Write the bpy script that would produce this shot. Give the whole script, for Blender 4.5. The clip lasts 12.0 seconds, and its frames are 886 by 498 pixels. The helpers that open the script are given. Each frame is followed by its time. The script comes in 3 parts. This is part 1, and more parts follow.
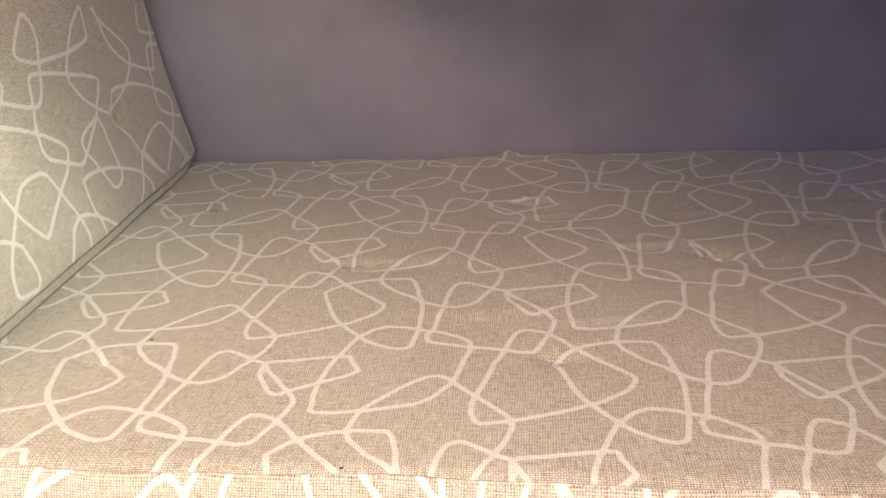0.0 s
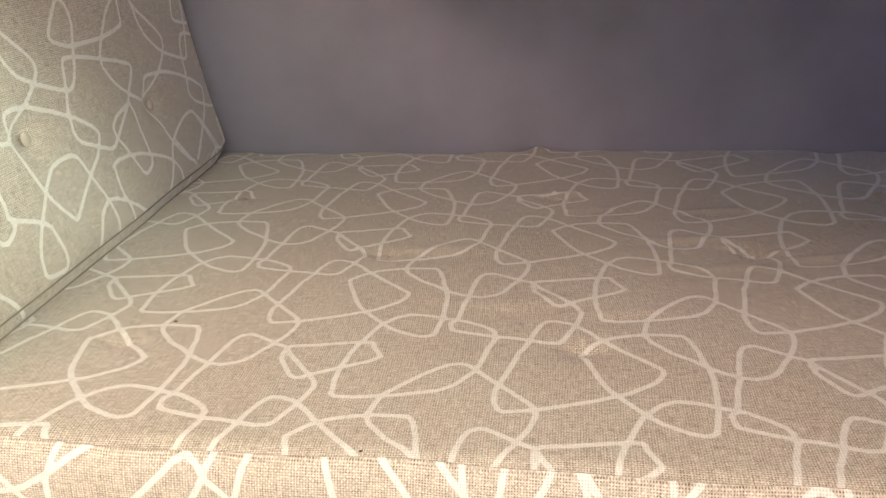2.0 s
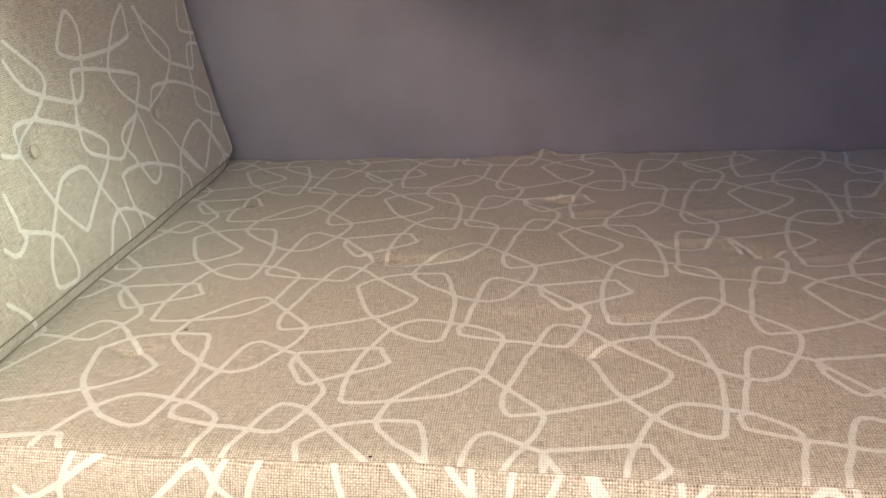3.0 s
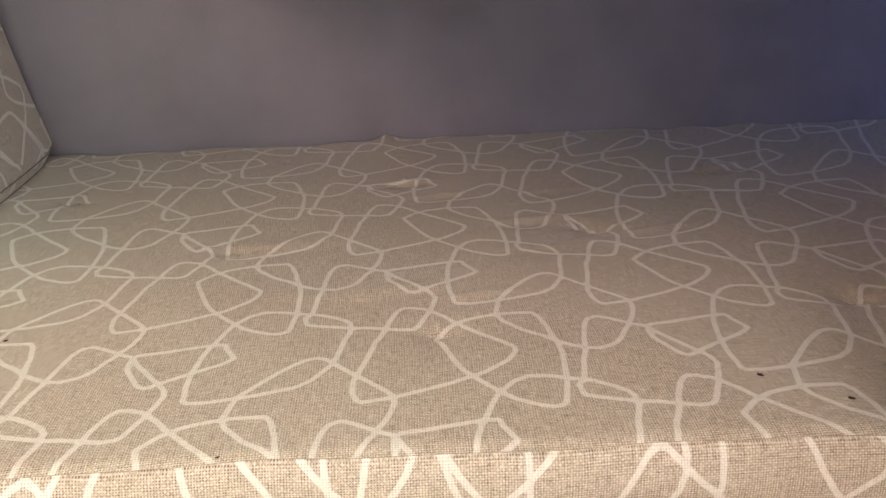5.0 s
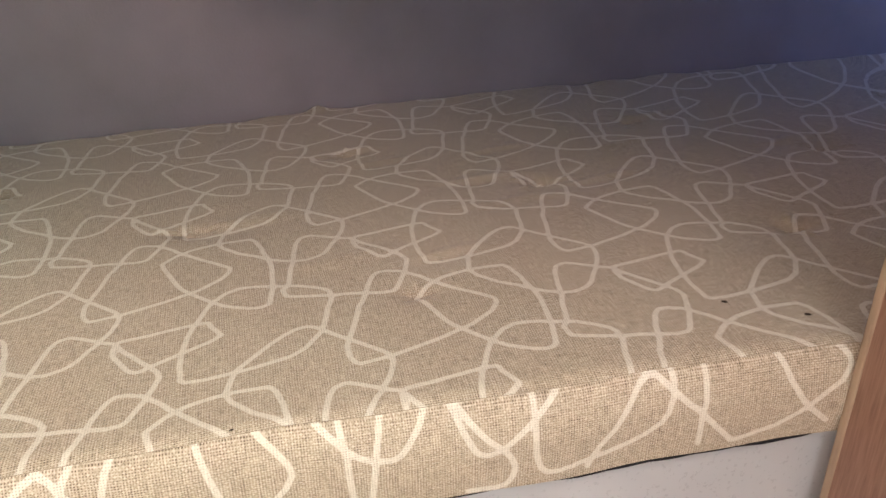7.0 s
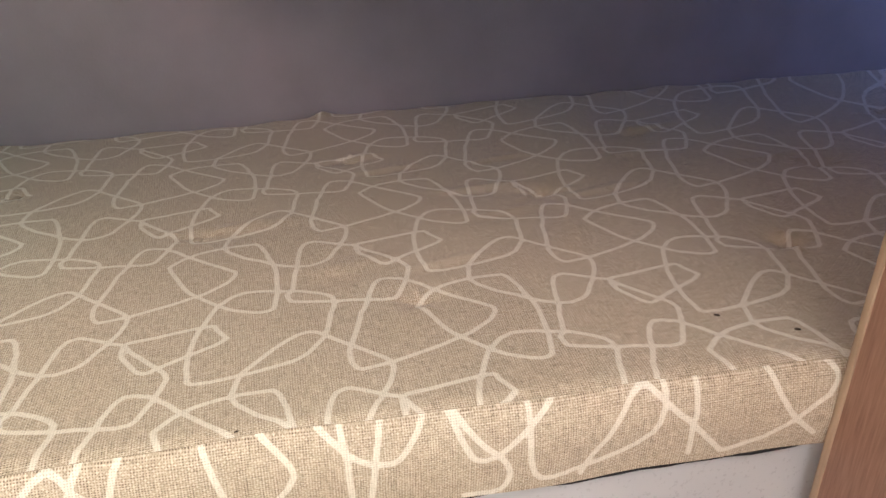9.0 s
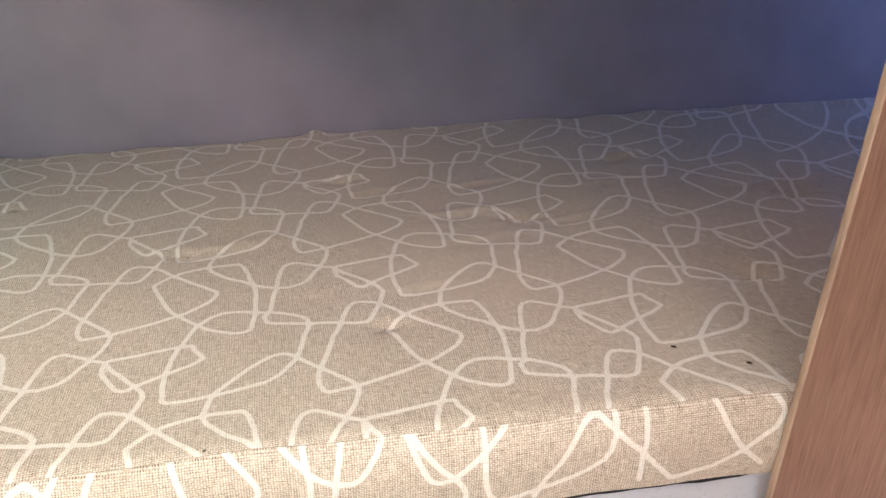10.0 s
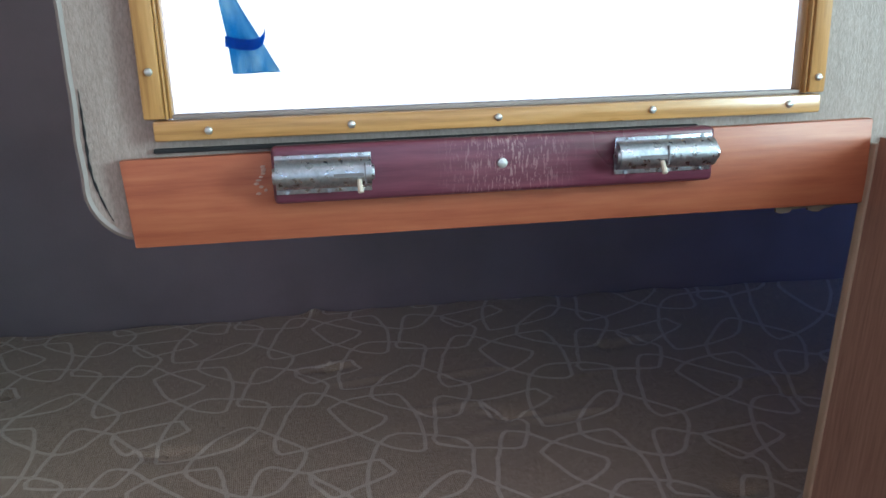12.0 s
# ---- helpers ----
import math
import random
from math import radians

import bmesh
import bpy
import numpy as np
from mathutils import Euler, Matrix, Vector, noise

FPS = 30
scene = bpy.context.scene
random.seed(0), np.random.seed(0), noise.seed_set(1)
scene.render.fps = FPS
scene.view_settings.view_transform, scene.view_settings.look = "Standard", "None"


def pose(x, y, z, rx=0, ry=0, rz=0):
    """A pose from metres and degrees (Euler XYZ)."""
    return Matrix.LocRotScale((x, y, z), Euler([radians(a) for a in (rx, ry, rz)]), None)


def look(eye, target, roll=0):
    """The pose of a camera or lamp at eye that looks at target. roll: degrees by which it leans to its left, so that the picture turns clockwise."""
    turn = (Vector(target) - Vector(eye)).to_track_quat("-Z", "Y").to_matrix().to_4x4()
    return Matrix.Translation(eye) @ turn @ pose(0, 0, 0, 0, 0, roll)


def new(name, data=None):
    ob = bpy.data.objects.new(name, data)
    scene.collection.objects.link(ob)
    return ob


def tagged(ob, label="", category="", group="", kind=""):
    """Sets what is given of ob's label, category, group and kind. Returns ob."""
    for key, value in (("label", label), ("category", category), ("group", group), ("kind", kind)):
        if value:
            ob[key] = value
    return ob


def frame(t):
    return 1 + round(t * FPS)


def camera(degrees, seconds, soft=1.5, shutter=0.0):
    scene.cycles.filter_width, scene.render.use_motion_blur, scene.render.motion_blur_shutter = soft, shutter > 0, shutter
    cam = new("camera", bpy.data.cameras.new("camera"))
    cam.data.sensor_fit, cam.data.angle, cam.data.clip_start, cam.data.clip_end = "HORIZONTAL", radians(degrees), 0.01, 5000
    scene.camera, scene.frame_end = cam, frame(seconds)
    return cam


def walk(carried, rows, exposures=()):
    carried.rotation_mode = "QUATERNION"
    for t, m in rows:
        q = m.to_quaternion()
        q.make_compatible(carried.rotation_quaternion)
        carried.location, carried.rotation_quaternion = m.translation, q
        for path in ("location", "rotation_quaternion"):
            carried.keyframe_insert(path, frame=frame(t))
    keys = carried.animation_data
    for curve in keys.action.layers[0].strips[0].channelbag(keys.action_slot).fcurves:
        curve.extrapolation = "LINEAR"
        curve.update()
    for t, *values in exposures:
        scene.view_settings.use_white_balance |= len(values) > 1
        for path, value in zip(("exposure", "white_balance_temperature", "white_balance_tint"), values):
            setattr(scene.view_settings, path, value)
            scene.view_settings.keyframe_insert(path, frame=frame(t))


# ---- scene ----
cam = camera(58.5, 12.0)
PATH = [
    (0, (0.132, -0.502, 0.855), (-0.018, 1.337, 0.082), -1.0),
    (0.5, (0.133, -0.498, 0.845), (-0.039, 1.339, 0.073), -1.2),
    (1, (0.131, -0.499, 0.841), (-0.053, 1.339, 0.076), -0.7),
    (1.5, (0.132, -0.504, 0.839), (-0.065, 1.337, 0.083), -0.7),
    (2, (0.134, -0.499, 0.834), (-0.088, 1.338, 0.074), -0.6),
    (2.5, (0.132, -0.499, 0.833), (-0.107, 1.339, 0.08), -1.0),
    (3, (0.137, -0.502, 0.838), (-0.108, 1.335, 0.085), -1.7),
    (3.5, (0.143, -0.502, 0.84), (0.046, 1.35, 0.091), -0.7),
    (3.7, (0.149, -0.497, 0.844), (0.088, 1.351, 0.082), -0.7),
    (5.3, (0.141, -0.501, 0.833), (0.29, 1.325, 0.029), -0.4),
    (5.5, (0.137, -0.502, 0.832), (0.291, 1.306, -0.008), -0.8),
    (6, (0.116, -0.506, 0.834), (0.363, 1.283, -0.026), -1.4),
    (6.5, (0.09, -0.512, 0.836), (0.428, 1.26, -0.028), -1.2),
    (7, (0.069, -0.511, 0.834), (0.438, 1.257, -0.025), -1.7),
    (9, (0.065, -0.526, 0.85), (0.434, 1.244, -0.005), -0.6),
    (9.5, (0.081, -0.54, 0.867), (0.441, 1.23, 0.01), -0.5),
    (10, (0.098, -0.555, 0.888), (0.452, 1.223, 0.043), 0.5),
    (10.5, (0.12, -0.559, 0.915), (0.468, 1.264, 0.172), 1.1),
    (11, (0.145, -0.559, 0.936), (0.48, 1.285, 0.236), 1.1),
    (11.5, (0.155, -0.556, 0.948), (0.471, 1.329, 0.359), 0.9),
    (12, (0.163, -0.539, 0.977), (0.46, 1.365, 0.442), 0.5),
]
EXPOSURES = [
    (0, 0.08, 6750, 18), (1, -0.02, 6700, 15), (2.5, -0.1, 6550, 13), (5.5, -0.28, 6650, 13), (7, -0.35, 6700, 13), (9.5, -0.2, 6600, 13),
    (10, 0.08, 6100, 12), (10.5, 0.4, 5300, 11), (11, 0.35, 4900, 10), (11.5, -0.5, 4950, 10), (12, -1.78, 5400, 11),
]
walk(cam, [(t, look(eye, target, roll)) for t, eye, target, roll in PATH], EXPOSURES)

# ---- world and light ----
world = bpy.data.worlds.new("sky")
scene.world = world
world.use_nodes = True
wn = world.node_tree.nodes
sky = wn.new("ShaderNodeTexSky")
sky.sky_type = "NISHITA"
sky.sun_disc = False
sky.sun_elevation, sky.sun_rotation = radians(48), radians(160)
world.node_tree.links.new(sky.outputs[0], wn["Background"].inputs[0])
wn["Background"].inputs[1].default_value = 0.1


def area(name, m, sx, sy, watts, colour):
    d = bpy.data.lights.new(name, "AREA")
    d.shape, d.size, d.size_y, d.energy, d.color = "RECTANGLE", sx, sy, watts, colour
    o = new(name, d)
    o.matrix_world = m
    return o


# daylight through an overhead hatch and opposite ports, both assumed and out of view
area("hatch_daylight", look((0.62, -1.05, 1.83), (0.63, -1.05, 0)), 0.66, 0.72, 12, (1.0, 0.76, 0.72))
# forward lamp added to reach into the recess; its hatch is made up
area("forward_fill", look((-1.10, -1.42, 1.83), (-1.10, -1.41, 0)), 0.9, 0.9, 37, (1.0, 0.665, 0.585))
area("port_daylight", look((0.3, -1.98, 1.1), (0.3, 0, 1.08)), 1.6, 0.5, 12, (0.78, 0.85, 1.0))
# end lamp added to brighten the back cushion; its doorway is made up
area("back_cushion_fill", look((1.98, -1.25, 1.33), (0, -1.25, 1.28)), 0.6, 0.9, 225, (0.79, 1.0, 0.87))
# unseen blue lamp added at the berth's foot to tint the dark right recess
area("recess_blue_fill", look((1.98, 0.58, 0.66), (0.7, 1.0, 0.62)), 0.48, 0.22, 1.45, (0.27, 0.40, 1.0)).data.spread = radians(110)


# ---- materials ----
class Mat:
    def __init__(self, name, rough=0.6, metal=0.0, old=None):
        self.m = old or bpy.data.materials.new(name)
        self.m.use_nodes = True
        self.t = self.m.node_tree
        self.b = self.t.nodes["Principled BSDF"]
        if old:
            return
        self.b.inputs["Roughness"].default_value = rough
        self.b.inputs["Metallic"].default_value = metal

    def node(self, kind, **values):
        n = self.t.nodes.new(kind)
        for k, v in values.items():
            n.inputs[k].default_value = v
        return n

    def link(self, a, b):
        self.t.links.new(a, b)

    def math(self, op, a, b=0.0, c=0.0):
        n = self.t.nodes.new("ShaderNodeMath")
        n.operation = op
        for i, v in enumerate((a, b, c)):
            if isinstance(v, (int, float)):
                n.inputs[i].default_value = v
            else:
                self.link(v, n.inputs[i])
        return n.outputs[0]

    def coords(self, sx=1, sy=1, sz=1):
        c = self.t.nodes.new("ShaderNodeTexCoord")
        m = self.node("ShaderNodeMapping")
        m.inputs["Scale"].default_value = (sx, sy, sz)
        self.link(c.outputs["Object"], m.inputs["Vector"])
        return m.outputs[0]

    def noise(self, vec, scale, detail=3.0, rough=0.5):
        n = self.node("ShaderNodeTexNoise", Scale=scale, Detail=detail, Roughness=rough)
        self.link(vec, n.inputs["Vector"])
        return n.outputs["Fac"]

    def ramp(self, fac, stops):
        n = self.t.nodes.new("ShaderNodeValToRGB")
        e = n.color_ramp.elements
        while len(e) < len(stops):
            e.new(0.5)
        for el, (p, c) in zip(e, stops):
            el.position, el.color = p, (*c, 1)
        self.link(fac, n.inputs[0])
        return n.outputs[0]

    def mix(self, fac, a, b, blend="MIX"):
        n = self.t.nodes.new("ShaderNodeMix")
        n.data_type, n.blend_type = "RGBA", blend
        for i, v in ((0, fac), (6, a), (7, b)):
            if isinstance(v, (int, float)):
                n.inputs[i].default_value = v
            elif isinstance(v, tuple):
                n.inputs[i].default_value = (*v, 1)
            else:
                self.link(v, n.inputs[i])
        return n.outputs[2]

    def colour(self, c):
        if isinstance(c, tuple):
            self.b.inputs["Base Color"].default_value = (*c, 1)
        else:
            self.link(c, self.b.inputs["Base Color"])
        return self

    def bump(self, height, distance, strength=1.0):
        n = self.node("ShaderNodeBump", Strength=strength, Distance=distance)
        self.link(height, n.inputs["Height"])
        old = self.b.inputs["Normal"].links
        if old:
            self.link(old[0].from_socket, n.inputs["Normal"])
        self.link(n.outputs[0], self.b.inputs["Normal"])
        return self

    def rough(self, socket):
        self.link(socket, self.b.inputs["Roughness"])
        return self


def linen(name, printed=True):
    """Coarse linen weave; the attribute 'cloth' holds place on the cloth and distance to the nearest printed line."""
    k = Mat(name, 0.8)
    at = k.t.nodes.new("ShaderNodeAttribute")
    at.attribute_name = "cloth"
    sep = k.node("ShaderNodeSeparateXYZ")
    k.link(at.outputs["Vector"], sep.inputs[0])
    u, v, d = sep.outputs
    flat = k.node("ShaderNodeCombineXYZ")
    k.link(u, flat.inputs[0]), k.link(v, flat.inputs[1])

    def stretched(sx, sy, scale, detail=2.0):
        m = k.node("ShaderNodeMapping")
        m.inputs["Scale"].default_value = (sx, sy, 1)
        k.link(flat.outputs[0], m.inputs["Vector"])
        return k.noise(m.outputs[0], scale, detail)

    wob = stretched(1, 1, 24, 2)
    pitch = math.pi / 0.0023
    wu = k.math("SINE", k.math("ADD", k.math("MULTIPLY", u, pitch), k.math("MULTIPLY", wob, 3.0)))
    wv = k.math("SINE", k.math("ADD", k.math("MULTIPLY", v, pitch * 1.12), k.math("MULTIPLY", wob, -3.0)))
    tu, tv = k.math("MULTIPLY", wu, wu), k.math("MULTIPLY", wv, wv)
    pore = k.math("POWER", k.math("MULTIPLY", k.math("SUBTRACT", 1.0, tu), k.math("SUBTRACT", 1.0, tv)), 1.3)
    slub_u = stretched(1, 11, 60)
    slub_v = stretched(11, 1, 60)
    fine = stretched(1, 1, 520, 3)
    patchy = stretched(1, 1, 160, 2)
    over = k.math("MULTIPLY", k.math("MULTIPLY", wu, wv), 0.12)
    threads = k.math("ADD", k.math("MULTIPLY", k.math("ADD", slub_u, slub_v), 0.9), k.math("ADD", over, 0.1))
    h = k.math("SUBTRACT", k.math("ADD", threads, k.math("MULTIPLY", fine, 1.3)), k.math("MULTIPLY", pore, k.math("MULTIPLY", k.math("MAXIMUM", k.math("ADD", k.math("MULTIPLY", patchy, 2.2), k.math("ADD", fine, -0.75)), 0.1), 0.95)))
    tone = k.math("MULTIPLY", k.math("ADD", h, -0.62), 0.62)
    ground = k.ramp(tone, [(0.06, (0.10, 0.07, 0.048)), (0.36, (0.35, 0.282, 0.208)), (0.56, (0.50, 0.425, 0.33)), (0.86, (0.72, 0.65, 0.54))])
    patch = stretched(1, 1, 5, 3)
    ground = k.mix(0.5, ground, k.ramp(patch, [(0.3, (0.86, 0.84, 0.82)), (0.7, (1, 1, 1))]), "MULTIPLY")
    out = ground
    if printed:
        edge = k.math("ADD", d, k.math("MULTIPLY", k.math("ADD", fine, -0.5), 0.0016))
        n = k.node("ShaderNodeMapRange")
        n.interpolation_type = "SMOOTHSTEP"
        for key, val in (("From Min", 0.0020), ("From Max", 0.0034), ("To Min", 1.0), ("To Max", 0.0)):
            n.inputs[key].default_value = val
        k.link(edge, n.inputs["Value"])
        white = k.ramp(tone, [(0.10, (0.44, 0.40, 0.33)), (0.42, (0.70, 0.66, 0.58)), (0.86, (0.82, 0.79, 0.72))])
        out = k.mix(k.math("MULTIPLY", n.outputs[0], 0.9), ground, white)
    k.colour(out)
    k.b.inputs["Sheen Weight"].default_value = 0.25
    k.b.inputs["Sheen Roughness"].default_value = 0.4
    k.b.inputs["Specular IOR Level"].default_value = 0.35
    k.rough(k.math("ADD", 0.5, k.math("MULTIPLY", tone, 0.3)))
    k.bump(h, 0.0005, 0.6)
    return k.m


def wood(name, dark, mid, light, grain=(30, 30, 2), rough=0.4, coat=0.0, bump=0.0004):
    k = Mat(name, rough)
    v = k.coords(*grain)
    g = k.noise(v, 6, 6, 0.62)
    big = k.noise(k.coords(3, 3, 3), 2.5, 3)
    c = k.ramp(g, [(0.28, dark), (0.5, mid), (0.72, light)])
    c = k.mix(0.6, c, k.ramp(big, [(0.3, (0.75, 0.72, 0.7)), (0.7, (1, 1, 1))]), "MULTIPLY")
    k.colour(c)
    k.b.inputs["Coat Weight"].default_value = coat
    k.b.inputs["Coat Roughness"].default_value = 0.18
    k.rough(k.math("ADD", rough - 0.12, k.math("MULTIPLY", big, 0.25)))
    k.bump(g, bump, 0.5)
    return k.m


def paint(name, c, rough=0.6, mottling=0.06, grain=0.0004, dirt=None):
    k = Mat(name, rough)
    v = k.coords()
    a = k.noise(v, 7, 4)
    b = k.noise(v, 220, 3)
    lo, hi = tuple(x * (1 - mottling * 2) for x in c), tuple(min(1, x * (1 + mottling)) for x in c)
    col = k.ramp(a, [(0.3, lo), (0.7, hi)])
    if dirt:
        s = k.noise(v, 38, 5, 0.7)
        col = k.mix(k.ramp(s, [(0.66, (0, 0, 0)), (0.76, (1, 1, 1))]), col, dirt)
    k.colour(col)
    k.rough(k.math("ADD", rough - 0.1, k.math("MULTIPLY", b, 0.2)))
    k.bump(b, grain, 0.5)
    return k.m


def metal(name, c, rough, pitted=0.4):
    k = Mat(name, rough, 1.0)
    v = k.coords()
    a = k.noise(v, 160, 5, 0.65)
    k.colour(k.ramp(a, [(0.36, tuple(x * (1 - pitted) for x in c)), (0.58, c)]))
    k.rough(k.ramp(a, [(0.35, (rough + 0.35,) * 3), (0.6, (rough,) * 3)]))
    k.bump(a, 0.0003, 0.5)
    return k.m


LINEN = linen("printed_linen")
BUTTON = paint("button_linen", (0.46, 0.385, 0.30), 0.8, 0.12, 0.0008)
THREAD = paint("seam_thread", (0.24, 0.185, 0.135), 0.9)
BLACK = paint("matt_black", (0.012, 0.012, 0.014), 0.9, 0.2)
HULL = paint("hull_liner_paint", (0.245, 0.215, 0.243), 0.62, 0.07, 0.0006)
GELCOAT = paint("white_gelcoat", (0.50, 0.515, 0.55), 0.3, 0.03, 0.0001)


def vinyl():
    k = Mat("grained_vinyl", 0.5)
    big = k.noise(k.coords(40, 40, 12), 1, 4)
    grain = k.noise(k.coords(260, 260, 90), 3, 4, 0.6)
    k.colour(k.mix(0.5, k.ramp(big, [(0.3, (0.25, 0.196, 0.172)), (0.7, (0.345, 0.278, 0.246))]), k.ramp(grain, [(0.35, (0.208, 0.166, 0.146)), (0.65, (0.375, 0.311, 0.275))])))
    k.bump(grain, 0.0006, 0.7)
    k.bump(k.noise(k.coords(30, 30, 8), 3, 3), 0.002, 0.4)
    return k.m


VINYL = vinyl()
VINYL_EDGE = paint("vinyl_edge_welt", (0.25, 0.212, 0.195), 0.55, 0.1, 0.0008)
PLY = wood("bulkhead_veneer", (0.19, 0.098, 0.07), (0.27, 0.145, 0.105), (0.33, 0.19, 0.14), (55, 55, 2.6), 0.5, 0.1)
PLY_EDGE = wood("pale_lipping", (0.27, 0.185, 0.135), (0.36, 0.255, 0.185), (0.42, 0.31, 0.23), (20, 20, 1.6), 0.5)
ORANGE = wood("varnished_board", (0.28, 0.072, 0.035), (0.37, 0.108, 0.05), (0.43, 0.145, 0.066), (2, 30, 30), 0.45, 0.06)
MAHOGANY = wood("dark_red_mahogany", (0.080, 0.018, 0.034), (0.125, 0.031, 0.056), (0.175, 0.050, 0.078), (2, 30, 30), 0.3, 0.4)
TEAK = wood("golden_varnished_teak", (0.33, 0.165, 0.05), (0.48, 0.26, 0.085), (0.58, 0.34, 0.13), (2, 40, 40), 0.3, 0.4)
TEAK_UP = wood("golden_varnished_teak_upright", (0.33, 0.165, 0.05), (0.48, 0.26, 0.085), (0.58, 0.34, 0.13), (40, 40, 2), 0.3, 0.4)


def wear(material, centre, spread, tint):
    """Pale scratches along the grain round one worn place."""
    k = Mat("", old=material)
    c = k.t.nodes.new("ShaderNodeTexCoord")
    sep = k.node("ShaderNodeSeparateXYZ")
    k.link(c.outputs["Object"], sep.inputs[0])
    near = k.math("SUBTRACT", 1.0, k.math("MULTIPLY", k.math("ABSOLUTE", k.math("SUBTRACT", sep.outputs[0], centre)), 1 / spread))
    scratch = k.noise(k.coords(260, 60, 60), 2, 4, 0.7)
    mask = k.math("MULTIPLY", k.math("MAXIMUM", near, 0.0), k.math("GREATER_THAN", scratch, 0.56))
    old = k.b.inputs["Base Color"].links[0].from_socket
    k.colour(k.mix(k.math("MULTIPLY", mask, 0.38), old, tint))


wear(MAHOGANY, 0.245, 0.05, (0.52, 0.36, 0.35))
CHROME = metal("worn_chrome", (0.52, 0.56, 0.62), 0.24, 0.3)
TORN = paint("torn_vinyl_backing", (0.15, 0.12, 0.088), 0.8, 0.2)
FLECK = paint("pale_filler", (0.45, 0.30, 0.24), 0.8)
KNOB = paint("bone_knob", (0.60, 0.53, 0.43), 0.45)
CRUMB = paint("brown_crumb", (0.035, 0.022, 0.014), 0.8)
STEEL = metal("screw_steel", (0.66, 0.66, 0.65), 0.3, 0.2)
BRASS = metal("tarnished_brass", (0.62, 0.50, 0.30), 0.35)
SLOT_GREY = paint("slot_grey", (0.16, 0.15, 0.16), 0.7, 0.15)
CEILING = paint("cabin_white", (0.62, 0.60, 0.57), 0.6)
SOLE = wood("cabin_sole_teak", (0.10, 0.055, 0.03), (0.17, 0.10, 0.055), (0.23, 0.14, 0.08), (2, 30, 30), 0.45)


def thin_cover(name, deep, pale):
    k = Mat(name, 0.4)
    c = k.ramp(k.noise(k.coords(40, 40, 12), 1, 4), [(0.35, deep), (0.65, pale)])
    k.colour(c)
    t = k.t.nodes.new("ShaderNodeBsdfTranslucent")
    k.link(c, t.inputs[0])
    m = k.t.nodes.new("ShaderNodeMixShader")
    m.inputs[0].default_value = 0.85
    k.link(k.b.outputs[0], m.inputs[1]), k.link(t.outputs[0], m.inputs[2])
    k.link(m.outputs[0], k.t.nodes["Material Output"].inputs[0])
    return k.m


TARP = thin_cover("blue_translucent_cover", (0.16, 0.50, 0.80), (0.62, 0.86, 0.98))


# ---- mesh helpers ----
def part(name, bm, material, parent=None, label=""):
    me = bpy.data.meshes.new(name)
    bm.normal_update()
    bm.to_mesh(me)
    bm.free()
    me.materials.append(material)
    o = new(name, me)
    if parent:
        o.parent = parent
    if label:
        o["label"] = label
    return o


def smooth(o, degrees=40):
    me = o.data
    me.polygons.foreach_set("use_smooth", [True] * len(me.polygons))
    me.set_sharp_from_angle(angle=radians(degrees))
    return o


def box(x0, x1, y0, y1, z0, z1, bevel=0.0, seg=2):
    bm = bmesh.new()
    bmesh.ops.create_cube(bm, size=1)
    for v in bm.verts:
        v.co = Vector(((x0 + x1) / 2 + v.co.x * (x1 - x0), (y0 + y1) / 2 + v.co.y * (y1 - y0), (z0 + z1) / 2 + v.co.z * (z1 - z0)))
    if bevel:
        bmesh.ops.bevel(bm, geom=bm.edges[:], offset=bevel, segments=seg, profile=0.5, affect="EDGES")
    return bm


def rod(p, q, r, n=16, taper=1.0, bevel=0.0):
    bm = bmesh.new()
    p, q = Vector(p), Vector(q)
    bmesh.ops.create_cone(bm, cap_ends=True, segments=n, radius1=r, radius2=r * taper, depth=(q - p).length)
    if bevel:
        caps = [e for e in bm.edges if any(len(f.verts) > 4 for f in e.link_faces)]
        bmesh.ops.bevel(bm, geom=caps, offset=bevel, segments=2, profile=0.5, affect="EDGES")
    m = Matrix.Translation((p + q) / 2) @ (q - p).to_track_quat("Z", "Y").to_matrix().to_4x4()
    bm.transform(m)
    return bm


def merged(*bms):
    out = bmesh.new()
    for b in bms:
        me = bpy.data.meshes.new("tmp")
        b.to_mesh(me)
        out.from_mesh(me)
        bpy.data.meshes.remove(me)
        b.free()
    return out


def thing(name, label, category, group="", kind=""):
    return tagged(new(name), label, category, group, kind)


def sheet_mesh(name, P, cloth, material, parent):
    """A grid of points P (rows, columns, 3) as one smooth mesh with its cloth attribute."""
    r, c = P.shape[:2]
    idx = np.arange(r * c).reshape(r, c)
    quads = np.stack([idx[:-1, :-1], idx[:-1, 1:], idx[1:, 1:], idx[1:, :-1]], -1).reshape(-1, 4)
    me = bpy.data.meshes.new(name)
    me.from_pydata(P.reshape(-1, 3).tolist(), [], quads.tolist())
    a = me.attributes.new("cloth", "FLOAT_VECTOR", "POINT")
    a.data.foreach_set("vector", np.ascontiguousarray(cloth.reshape(-1, 3), dtype=np.float32).ravel())
    me.polygons.foreach_set("use_smooth", [True] * len(me.polygons))
    me.materials.append(material)
    me.update()
    o = new(name, me)
    o.parent = parent
    return o


# ---- the cloth's print: one half-drop repeat of looping lines, in millimetres ----
REPEAT, FRONT, BACK = [], [], []


def line(text):
    return [tuple(float(n) / 1000 for n in p.split(",")) for p in text.split()]


def print_repeat(text):
    REPEAT.append(line(text))


def print_front(text):
    FRONT.append(line(text))


def print_back(text):
    BACK.append(line(text))


